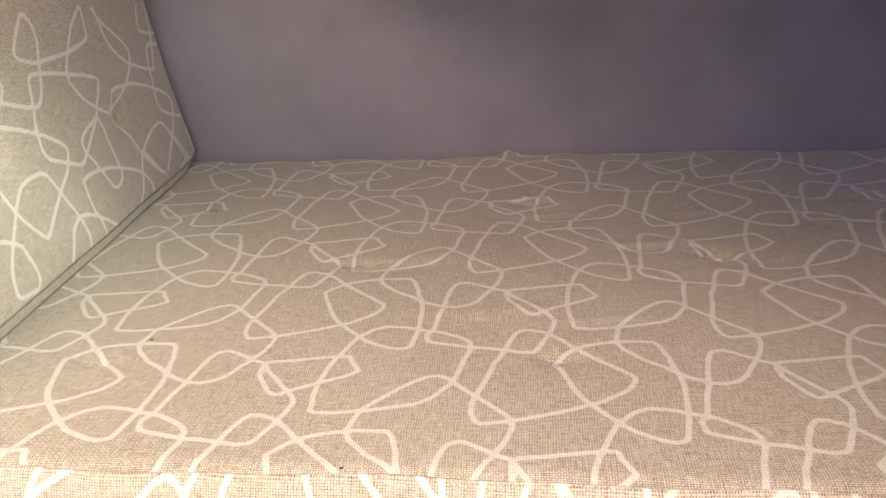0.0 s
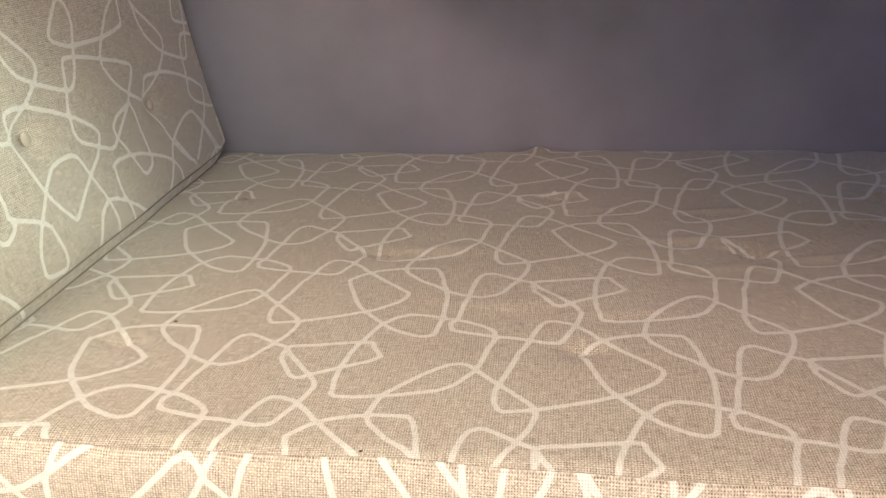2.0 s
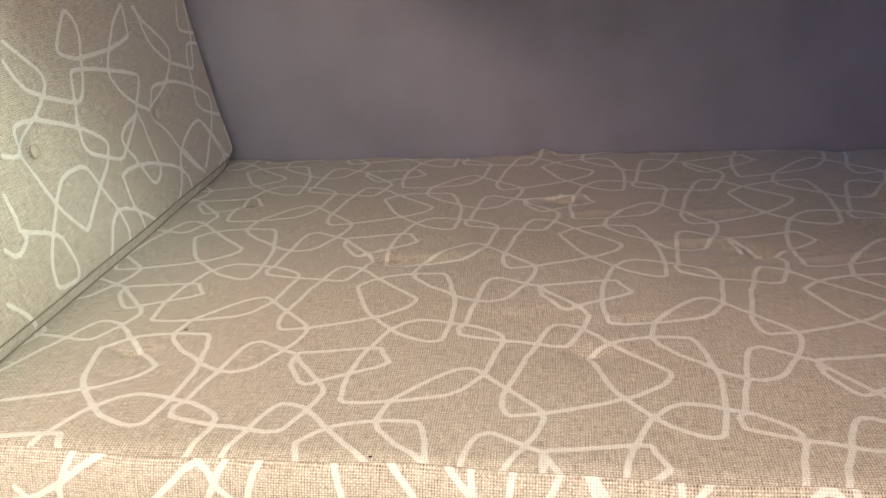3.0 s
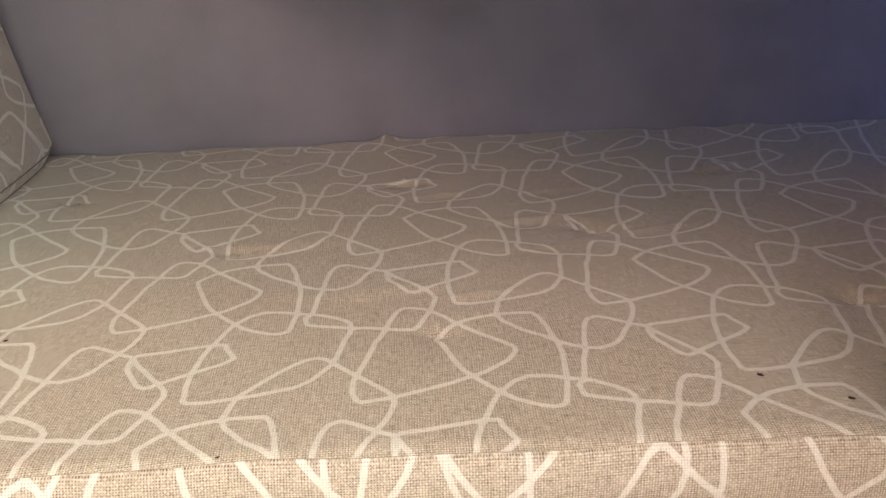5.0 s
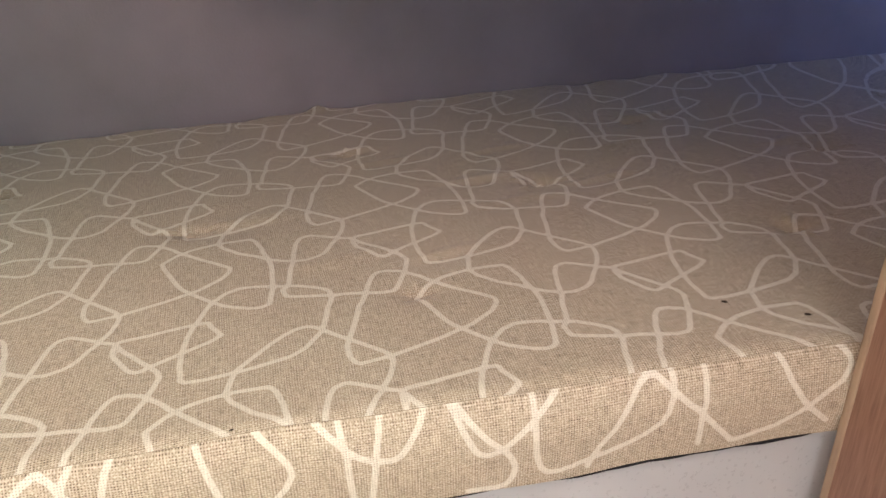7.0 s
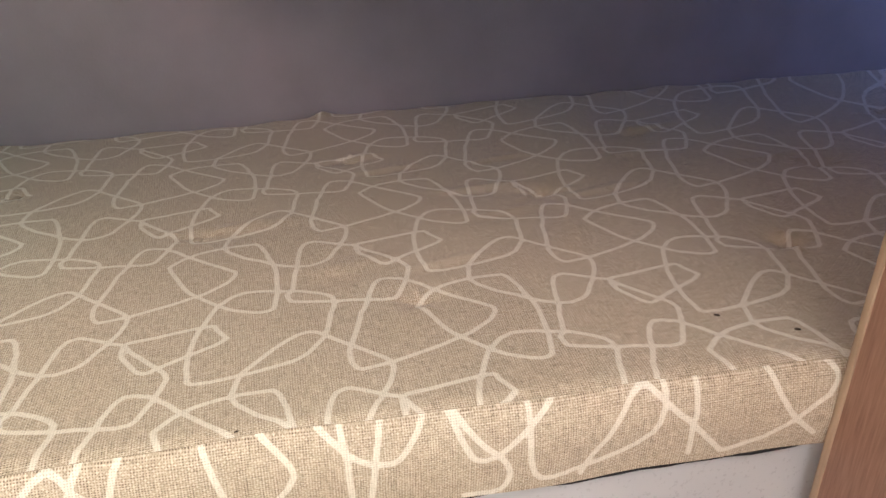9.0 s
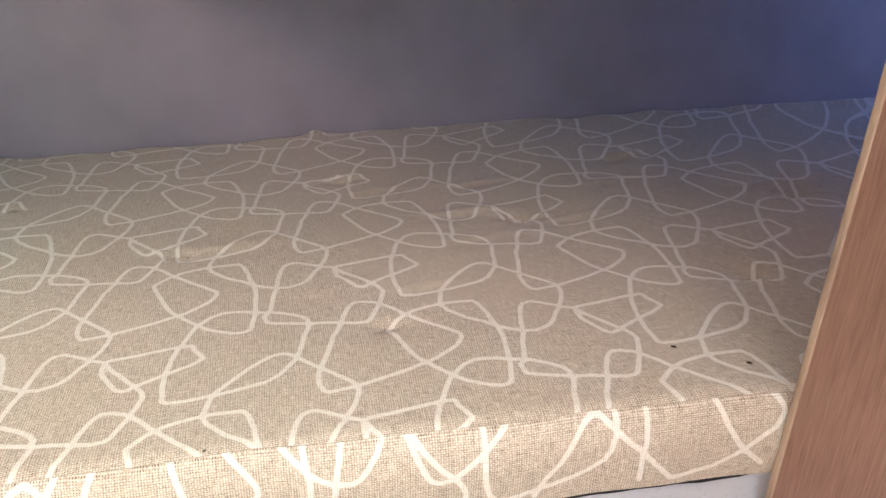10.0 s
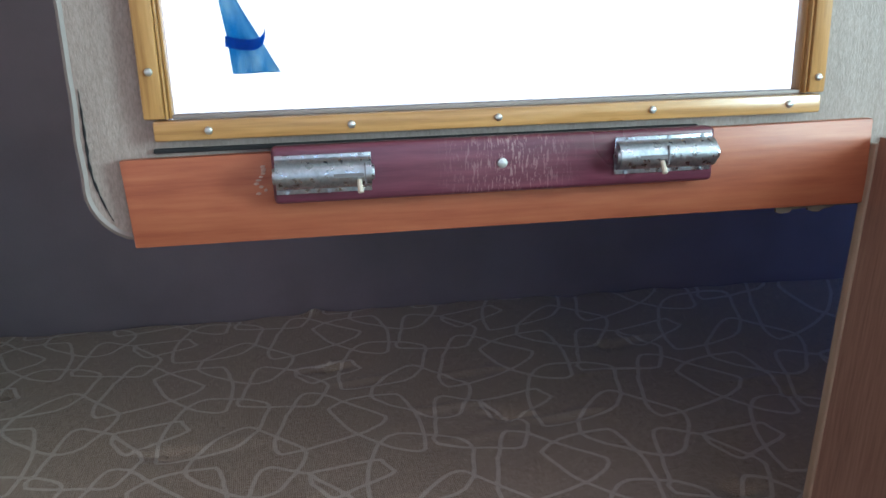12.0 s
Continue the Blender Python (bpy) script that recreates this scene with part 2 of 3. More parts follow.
print_repeat("400,156 402,145 417,100 423,87 436,70 455,48 468,36 490,25 499,23 504,24")
print_repeat("441,156 460,138 475,122 474,113 466,100 442,81 407,65 361,49 332,44 328,47 324,56 323,67 323,79 335,121 342,152 345,156")
print_repeat("312,156 307,130 302,112 285,86 271,76 261,73 232,66 194,61 177,62 173,66 173,76 172,90 173,112 178,141 182,156")
print_repeat("212,32 221,66 254,104 267,116 278,124 286,126 290,126 295,124 302,117 314,102 356,57 360,50 361,40 359,30 355,17 346,-0")
print_repeat("148,0 162,14 169,19 180,25 194,29 218,33 250,32 255,24 261,0")
print_repeat("233,0 217,19 212,32")
print_repeat("189,0 165,26 159,35 143,52 138,55 135,55 131,58 120,59 115,55 111,49 104,33 100,18 93,0")
print_repeat("210,136 200,156")
print_repeat("144,156 115,152 110,148 109,136 110,126 124,100 128,95 133,92 138,93 154,103 200,127 210,136")
print_repeat("110,148 117,135 148,94 152,88 155,77 146,49 132,20 128,16 116,15 85,23 68,25 35,34 24,38 22,46 21,53 27,61 29,69 33,93 38,110")
print_repeat("0,69 12,65 35,59 52,49 62,41 66,34 66,19 60,0")
print_repeat("-0,142 11,131 25,121 39,114 52,112 64,116 72,121 77,127 87,145 95,156")
print_repeat("9,156 9,150 13,131 15,110 12,62 6,28 0,24")
print_repeat("38,110 42,135 47,156")
print_repeat("94,156 108,150 110,148")
print_repeat("504,69 491,71 482,71 469,65 464,60 452,45 446,31 439,11 434,0")
print_repeat("396,0 438,8 449,8 451,5 452,0")
print_repeat("299,0 305,13 314,17 318,17 326,13 347,-0")
print_repeat("485,156 495,148 504,142")

print_front("-299,-49 -278,-44 -255,-30 -234,-14 -210,0")
print_front("-240,1 -249,-15 -256,-35 -256,-54")
print_front("-296,-36 -278,-56")
print_front("-181,-47 -162,-28 -145,-11 -135,-6 -127,-11 -119,-24 -102,-39")
print_front("-107,4 -117,-13 -121,-24 -131,-43")
print_front("-79,4 -88,-13 -95,-40")
print_front("-22,-2 -6,-61")
print_front("23,-1 37,-17 45,-29 47,-36 47,-40 41,-52 26,-68")
print_front("68,0 92,-25 100,-31 113,-37 127,-38 134,-35 139,-29 150,-13 156,1")
print_front("86,0 91,-31 91,-45 94,-82")
print_front("120,1 114,-31 108,-77")
print_front("172,6 178,-4 186,-25 195,-44 200,-48 206,-50 216,-47 221,-44 249,-19 272,4")
print_front("178,5 182,-3 196,-23 206,-35 221,-49 226,-57 229,-66 229,-72 227,-78 225,-82 221,-86 213,-88 189,-87")
print_front("245,5 246,-42 247,-56 249,-64 252,-73 258,-79 268,-80 275,-78 280,-78 284,-76 313,-70 334,-64 347,-58 361,-48 366,-40 371,-22 372,-11 368,9")
print_front("295,-82 299,-71 305,-61 317,-46 337,-13 341,-8 349,-3 355,-4 359,-7 386,-34 393,-39 430,-80")
print_front("399,7 401,-3 401,-33 398,-47 399,-79")
print_front("461,7 471,-3 476,-11 483,-27 497,-49 505,-58 525,-76")
print_front("431,-82 442,-81 474,-74 495,-62 522,-41 533,-34 540,-22 541,-17 539,-11 534,-5 525,2 520,5 508,8")

print_back("-198,291 -156,255 -150,245 -150,238 -153,233 -167,221 -188,207 -229,182 -235,177 -236,174 -224,137 -215,116 -204,96 -184,71 -177,64 -170,66 -112,101 -84,116 -71,129 -64,140 -64,144 -73,153 -105,172 -142,188 -190,204 -216,206 -226,205 -231,204 -233,201 -234,197 -230,179")
print_back("-210,272 -204,257 -199,249 -190,238 -182,233 -154,221 -122,210 -108,206 -95,204 -90,206 -84,210 -75,221 -46,278 -45,291 -48,301 -56,309 -59,309 -65,308 -90,286 -102,273 -104,268 -103,266 -99,262 -88,258 -71,253 -56,252 19,252 56,256 79,260 86,263 88,266 95,301")
print_back("93,305 60,287 45,276 19,252 1,233 -2,225 -2,217 9,201 22,188 36,179 57,167 82,157 96,153 101,153 104,155 105,180 109,183 120,185 145,184 174,181 195,177 233,166 275,150 297,138 304,133 306,129 304,118 300,111 289,96 283,90 269,79 193,34")
print_back("39,160 49,174 61,184 74,198 77,205 74,209 38,219 -33,234 -68,240 -85,241 -92,240 -96,233 -112,182 -117,157 -114,148 -105,140 -52,118 -41,116 -33,118 39,160")
print_back("39,160 5,154 -7,151 -20,144 -23,142 -25,137 -24,131 -21,124 -8,107 14,66 20,62 32,63 45,67 50,70 54,77 54,90 49,117 47,146 42,159")
print_back("131,298 136,265 140,252 148,239 161,227 178,215 198,206 221,199 267,186 275,187 279,191 301,234 310,262 312,271 313,285")
print_back("124,299 143,277 187,244 197,234 200,229 201,225 198,217 182,200 157,183 103,154 100,152 97,147 103,134 120,108 135,81 149,61 159,49 167,41 181,35")
print_back("338,217 299,224 285,225 277,224 271,220 264,210 257,190 256,162 248,140 247,136 250,128 252,125 267,115 315,98 333,94 338,95 347,99 354,105 355,114 354,131")
print_back("278,287 264,262 262,255 264,250 274,246 306,240 322,238 341,238")
print_back("74,19 108,49 128,73 143,83 161,91 181,98 202,104 223,106 231,106 239,104 250,95 260,85 272,67 289,33")
print_back("-54,20 -60,58 -59,72 -56,89 -57,95 -48,98 -38,99 -8,97 28,90 67,77 98,65 112,56 119,48 125,36 127,20")
print_back("-99,20 -96,39 -97,58 -101,72 -113,100 -122,120 -128,128 -137,133 -150,134 -168,134 -181,132 -192,126 -205,116 -247,76 -258,64 -267,51 -270,42 -272,34 -269,30 -262,27 -241,24 -233,24 -230,25 -226,31 -224,39 -224,54 -225,64 -228,75 -235,81 -250,89 -278,100 -286,105 -288,107 -286,120 -290,146")
print_back("-150,21 -135,40 -127,48 -113,57 -99,62 -80,58 -59,48 -18,18")
print_back("-286,105 -284,98 -284,94 -292,89 -304,84 -311,86 -321,97")
print_back("-351,49 -337,33 -317,7")
print_back("-267,182 -250,176 -233,174")
print_back("243,100 262,73 272,48 280,29 281,12")
print_back("367,69 328,70 325,48 323,18")
print_back("323,18 282,31 259,24 242,14")
print_back("183,29 172,41 143,83")
print_back("143,7 156,14")
REPEAT_WIDTH, ROW = 0.504, 0.1565


def segments(lines):
    return np.array([(*a, *b) for l in lines for a, b in zip(l, l[1:])])


def distance(points, segs, reach=0.012):
    """Distance of each point to the nearest of the lines, up to reach."""
    out = np.full(len(points), reach)
    order = np.argsort(points[:, 0], kind="stable")
    xs = points[order, 0]
    for ax, ay, bx, by in segs:
        i, j = np.searchsorted(xs, (min(ax, bx) - reach, max(ax, bx) + reach))
        sel = order[i:j]
        q = points[sel]
        ok = (q[:, 1] > min(ay, by) - reach) & (q[:, 1] < max(ay, by) + reach)
        sel, q = sel[ok], q[ok]
        if not len(sel):
            continue
        dx, dy = bx - ax, by - ay
        k = np.clip(((q[:, 0] - ax) * dx + (q[:, 1] - ay) * dy) / max(dx * dx + dy * dy, 1e-12), 0, 1)
        out[sel] = np.minimum(out[sel], np.hypot(q[:, 0] - ax - k * dx, q[:, 1] - ay - k * dy))
    return out


def repeat_distance(uv):
    """Distance to the print for places on the cloth, which repeats with a half drop."""
    row = np.floor(uv[:, 1] / ROW)
    p = np.stack([np.mod(uv[:, 0] - row * REPEAT_WIDTH / 2, REPEAT_WIDTH), uv[:, 1] - row * ROW], 1)
    base = segments(REPEAT)
    copies = [base]
    for dx, dy in ((-1, 0), (1, 0), (0.5, 1), (-0.5, 1), (0.5, -1), (-0.5, -1)):
        s = base + np.array([dx * REPEAT_WIDTH, dy * ROW] * 2)
        keep = (s[:, [0, 2]].max(1) > -0.015) & (s[:, [0, 2]].min(1) < REPEAT_WIDTH + 0.015) & (s[:, [1, 3]].max(1) > -0.015) & (s[:, [1, 3]].min(1) < ROW + 0.015)
        copies.append(s[keep])
    return distance(p, np.concatenate(copies))


def lumps(x, y, seed, scale):
    """Soft random swells, about -1 to 1."""
    g = np.random.RandomState(seed)
    out = np.zeros_like(x)
    for _ in range(14):
        a, f, ph = g.uniform(0, 2 * math.pi), g.uniform(0.5, 1.6) / scale, g.uniform(0, 6.3)
        out += np.sin((x * math.cos(a) + y * math.sin(a)) * f * 2 * math.pi + ph)
    return out / 5


# ---- the setting ----
def hull_y(x):
    return 0.902 + 0.115 * x - 0.032 * x * x + 0.2 * np.clip(-0.15 - x, 0, 0.3) ** 2


TOP, THICK = 0.45, 0.091


def hull_wall():
    xs = np.linspace(-1.6, 2.0, 91)
    bm = bmesh.new()
    rings = []
    for x in xs:
        y = hull_y(x)
        h = 1.85 if x < -0.13 else 0.815
        rings.append([bm.verts.new((x, y, 0)), bm.verts.new((x, y + 0.004, 0.6)), bm.verts.new((x, y + 0.02, h)), bm.verts.new((x, y + 0.09, h)), bm.verts.new((x, y + 0.09, 0))])
    for a, b in zip(rings, rings[1:]):
        for i in range(5):
            j = (i + 1) % 5
            bm.faces.new((a[i], b[i], b[j], a[j]))
    bm.faces.new(rings[0]), bm.faces.new(rings[-1][::-1])
    bmesh.ops.recalc_face_normals(bm, faces=bm.faces[:])
    return smooth(tagged(part("wall_hull", bm, HULL), "grey-mauve painted hull liner behind the berth", "wall", kind="structure"), 30)


hull_wall()


def prism(corners, z0, z1):
    """A slab over the corners (x, y, dz): dz lifts that corner."""
    bm = bmesh.new()
    lo, hi = [bm.verts.new((x, y, z0 + d)) for x, y, d in corners], [bm.verts.new((x, y, z1 + d)) for x, y, d in corners]
    bm.faces.new(lo[::-1]), bm.faces.new(hi)
    for i in range(len(lo)):
        k = (i + 1) % len(lo)
        bm.faces.new((lo[i], lo[k], hi[k], hi[i]))
    bmesh.ops.recalc_face_normals(bm, faces=bm.faces[:])
    return bm


# the side deck slopes outboard over the berth
tagged(part("side_deck", prism([(0.012, 0.03, 0), (2.0, 0.03, 0), (2.0, 1.12, -0.1), (-0.16, 1.12, -0.1), (-0.16, 0.90, -0.08)], 0.862, 0.884), GELCOAT), "white side deck over the berth", "deck", kind="structure")
# unseen slanting cheek, added to close the cabin from the open deck
tagged(part("wall_deck_end", prism([(0.0, 0.025, 0), (0.01, 0.03, 0), (-0.162, 0.90, -0.08), (-0.172, 0.895, -0.08)], 0.862, 1.90), HULL), "unseen grey painted cheek added above the deck", "wall", kind="structure")
tagged(part("floor", box(-1.6, 2.0, -2.05, 0.02, -0.05, 0.0), SOLE), "dark teak cabin floor", "floor", kind="structure")
tagged(part("wall_end", box(-1.65, -1.6, -2.05, 1.0, 0, 1.85), CEILING), "off-white cabin end wall", "wall", kind="structure")
# both openings are out of view, cut for the added end lamps
tagged(part("wall_far_end", merged(box(2.0, 2.05, -2.05, -1.56, 0, 1.85), box(2.0, 2.05, -0.94, 0.32, 0, 1.85), box(2.0, 2.05, 0.84, 1.1, 0, 1.85), box(2.0, 2.05, 0.32, 0.84, 0, 0.54), box(2.0, 2.05, 0.32, 0.84, 0.78, 1.85), box(2.0, 2.05, -1.56, -0.94, 1.79, 1.85), box(2.0, 2.05, -1.56, -0.94, 0, 0.87)), PLY), "unseen wood veneered cabin end wall, open for two added lamps", "wall", kind="structure")
tagged(part("wall_opposite", merged(box(-1.6, 2.0, -2.05, -2.0, 0, 0.84), box(-1.6, 2.0, -2.05, -2.0, 1.36, 1.85), box(-1.6, -0.51, -2.05, -2.0, 0.84, 1.36), box(1.11, 2.0, -2.05, -2.0, 0.84, 1.36)), CEILING), "unseen off-white opposite cabin side with an assumed long port", "wall", kind="structure")
tagged(part("ceiling", merged(box(-1.6, 0.28, -0.96, 0.03, 1.85, 1.89), box(-1.6, -1.56, -2.0, -0.96, 1.85, 1.89), box(-0.64, 0.28, -2.0, -0.96, 1.85, 1.89), box(-1.56, -0.64, -2.0, -1.88, 1.85, 1.89), box(-1.6, 0.0, 0.03, 1.0, 1.85, 1.89), box(0.96, 2.0, -2.0, 0.03, 1.85, 1.89), box(0.28, 0.96, -0.68, 0.03, 1.85, 1.89), box(0.28, 0.96, -2.0, -1.42, 1.85, 1.89)), CEILING), "unseen off-white cabin ceiling with two assumed hatch openings", "ceiling", kind="structure")
tagged(part("berth_base", box(-1.6, 2.0, 0.002, 0.03, 0.0, TOP - THICK - 0.0045, 0.002), GELCOAT), "smooth white gelcoat berth front", "berth front", kind="structure")
tagged(part("berth_board", box(-1.6, 2.0, 0.031, 0.86, TOP - THICK - 0.03, TOP - THICK - 0.008), PLY), "plywood board under the cushion", "berth board", kind="structure")


# ---- the berth cushion ----
TUFTS = [(0.408, 0.462, 0.008, 0.013), (-0.31, 0.615, 0.005, 0.011), (0.645, 0.685, 0.007, 0.013), (0.862, 0.478, 0.007, 0.014), (0.165, 0.655, 0.006, 0.013), (0.187, 0.186, 0.0045, 0.011), (-0.05, 0.41, 0.005, 0.013), (0.645, 0.234, 0.007, 0.014), (-0.275, 0.16, 0.004, 0.012), (1.15, 0.7, 0.006, 0.014)]
CREASES = [(0.155, 0.665, 0.05, 0.005, 9), (0.39, 0.612, 0.05, 0.005, 8), (0.33, 0.492, 0.06, 0.005, 9), (0.50, 0.45, 0.055, 0.0045, 8), (0.235, 0.27, 0.045, 0.003, 9), (0.71, 0.715, 0.05, 0.005, 9), (0.01, 0.43, 0.07, 0.004, 15), (0.35, 0.40, 0.07, 0.003, 10), (0.12, 0.287, 0.08, 0.003, 15), (0.215, 0.596, 0.045, 0.0045, 8), (0.82, 0.52, 0.07, 0.004, 9), (0.60, 0.58, 0.06, 0.003, 9)]


def cushion_top(x, y):
    z = np.full_like(x, TOP)
    z += 0.0018 * lumps(x, y, 3, 0.5)
    for cx, cy, deep, r in TUFTS:
        dx, dy = x - cx, y - cy
        d2 = (dx / 1.7) ** 2 + dy ** 2
        th = np.arctan2(dy, dx)
        z -= 1.15 * deep * np.exp(-d2 / (r * r)) * (1 + 0.3 * np.cos(5 * th + cx * 30))
        ray = np.maximum(0, np.cos(2.5 * th + cx * 15)) ** 8
        z += 0.6 * deep * ray * np.exp(-((np.sqrt(d2) - 1.4 * r) / r) ** 2)
        z -= 0.45 * deep * np.exp(-((dx / (6 * r)) ** 2 + (dy / (2.2 * r)) ** 2))
    for cx, cy, half, h, wide in CREASES:
        w = y - cy - 0.006 * np.sin((x - cx) * 40) - 0.05 * (x - cx)
        z += 0.75 * h * np.exp(-((x - cx) / half) ** 2) * (np.exp(-(w / (0.001 * wide)) ** 2) - 0.6 * np.exp(-((w + 0.0019 * wide) / (0.0013 * wide)) ** 2))
    front = np.clip(1 - y / 0.016, 0, 1)
    back = np.clip(1 - (hull_y(x) - 0.006 - y) / 0.03, 0, 1)
    z -= 0.0035 * front ** 2 + 0.0015 * back ** 2
    z += 0.009 * np.exp(-((x - 0.14) / 0.016) ** 2) * np.exp(-((hull_y(x) - 0.01 - y) / 0.012) ** 2)
    z += 0.003 * back * lumps(x, y, 8, 0.1)
    return z


def front_wave(x):
    return 0.0016 * np.sin(x * 17 + 1) + 0.001 * np.sin(x * 41)


# how the cover is pulled over the foam: place on the cloth from place on the berth
PULL_U = (1.0409, 0.0403, -0.0371, -0.0811, 0.0437, -0.0998, -0.0496)
PULL_V = (-0.0748, 1.0217, 0.1252, 0.0379, -0.0329, -0.2465, -0.109)

# how far it is dragged beyond that, in millimetres, on a lattice of 0.2 m that begins at x -0.6, y 0
DRAG_U = (
    (4.3, 31.0, -1.2, -0.9, 7.9, 2.3, -5.2, -0.1),
    (0.5, -5.0, -3.7, 2.0, -9.0, -2.0, 1.6, 1.1),
    (0.5, 9.1, -7.1, 1.4, -0.2, 0.5, 0.1, 0.2),
    (0.4, 3.3, -3.3, -1.4, 2.0, 10.6, 6.4, 0.3),
)
DRAG_V = (
    (-7.5, -17.8, 2.2, -3.0, 3.1, 6.9, -11.2, -1.8),
    (-3.9, -11.0, -8.2, 7.4, 1.2, -3.2, -0.6, -2.7),
    (-1.0, -9.1, 14.5, -5.1, -5.1, 13.0, -3.9, -1.0),
    (-1.2, -11.9, -3.3, -0.3, 3.1, 7.6, -2.4, -0.3),
)


def dragged(X, Y):
    """The place on the berth whose print shows at X, Y."""
    du, dv = np.zeros_like(X), np.zeros_like(Y)
    for j in range(len(DRAG_U)):
        for i in range(len(DRAG_U[0])):
            near = np.exp(-((X + 0.6 - 0.2 * i) ** 2 + (Y - 0.2 * j) ** 2) / 0.17 ** 2)
            du += DRAG_U[j][i] / 1000 * near
            dv += DRAG_V[j][i] / 1000 * near
    return X + du, Y + dv


def cushion():
    ob = thing("berth_cushion", "long beige linen berth cushion printed with white looping lines", "cushion")
    xs = np.arange(-0.75, 1.45, 0.003)
    ts = np.linspace(0, 1, 325)
    X, T = np.meshgrid(xs, ts)
    Y = T * (hull_y(X) - 0.004) + front_wave(X) * (1 - T) ** 8
    Z = cushion_top(X, Y)
    QX, QY = dragged(X, Y)
    terms = (QX, QY, QX * QX, QX * QY, QY * QY, QX * QX * QY, QX * QY * QY)
    U = sum(c * q for c, q in zip(PULL_U, terms)) + 0.2094
    V = sum(c * q for c, q in zip(PULL_V, terms)) - 0.024
    D = repeat_distance(np.stack([U.ravel(), V.ravel()], 1)).reshape(X.shape)
    sheet_mesh("top_panel", np.stack([X, Y, Z], -1), np.stack([U, V, D], -1), LINEN, ob)
    # boxing strip along the front, bulging a little
    s = np.linspace(0, 1, 40)
    X, S = np.meshgrid(xs, s)
    z0 = cushion_top(xs, front_wave(xs))[None, :]
    Z = z0 - S * (THICK - 0.002)
    Y = front_wave(X) - np.where(S < 0.5, 0.014 * np.sin(S * math.pi) ** 0.55, 0.010 + 0.004 * np.sin(S * math.pi)) - 0.0012 * lumps(X, S * 0.1, 5, 0.12) * np.sin(S * math.pi)
    D = distance(np.stack([X.ravel(), (Z - TOP).ravel()], 1), segments(FRONT)).reshape(X.shape)
    sheet_mesh("front_boxing", np.stack([X, Y, Z], -1), np.stack([X, Z, D], -1), LINEN, ob)
    # seam along the top front edge
    bm = bmesh.new()
    prev = None
    for x in np.arange(-0.75, 1.45, 0.006):
        y = front_wave(x) - 0.0003
        z = float(cushion_top(np.array([x]), np.array([front_wave(x)]))[0])
        ring = [bm.verts.new((x, y + 0.00025 * math.cos(a), z + 0.00025 * math.sin(a))) for a in (0.3, 1.9, 3.5, 5.0)]
        if prev:
            for i in range(4):
                bm.faces.new((prev[i], ring[i], ring[(i + 1) % 4], prev[(i + 1) % 4]))
        prev = ring
    part("seam", bm, THREAD, ob, "dark stitched seam")
    bm = box(-0.75, 1.45, -0.0085, 0.84, TOP - THICK - 0.004, TOP - THICK, 0.0012)
    bmesh.ops.subdivide_edges(bm, edges=[e for e in bm.edges if abs(e.verts[0].co.x - e.verts[1].co.x) > 1], cuts=160)
    for v in bm.verts:
        if v.co.y < 0.01:
            v.co.z += 0.0007 * math.sin(v.co.x * 61) + 0.0005 * math.sin(v.co.x * 143 + 1)
            v.co.y += 0.0012 * math.sin(v.co.x * 37)
    part("underside", bm, BLACK, ob, "thin black sheet under the cushion")
    for cx, cy, deep, _ in TUFTS:
        if deep < 0.005 or cx > 0.6:
            continue
        z = float(cushion_top(np.array([cx]), np.array([cy]))[0])
        bm = bmesh.new()
        bmesh.ops.create_uvsphere(bm, u_segments=18, v_segments=10, radius=0.007)
        bmesh.ops.scale(bm, vec=(1, 1, 0.35), verts=bm.verts)
        bmesh.ops.translate(bm, vec=(cx, cy, z + 0.0002), verts=bm.verts)
        smooth(part("button", bm, BUTTON, ob, "sunken cloth-covered button"))
    return ob


cushion()


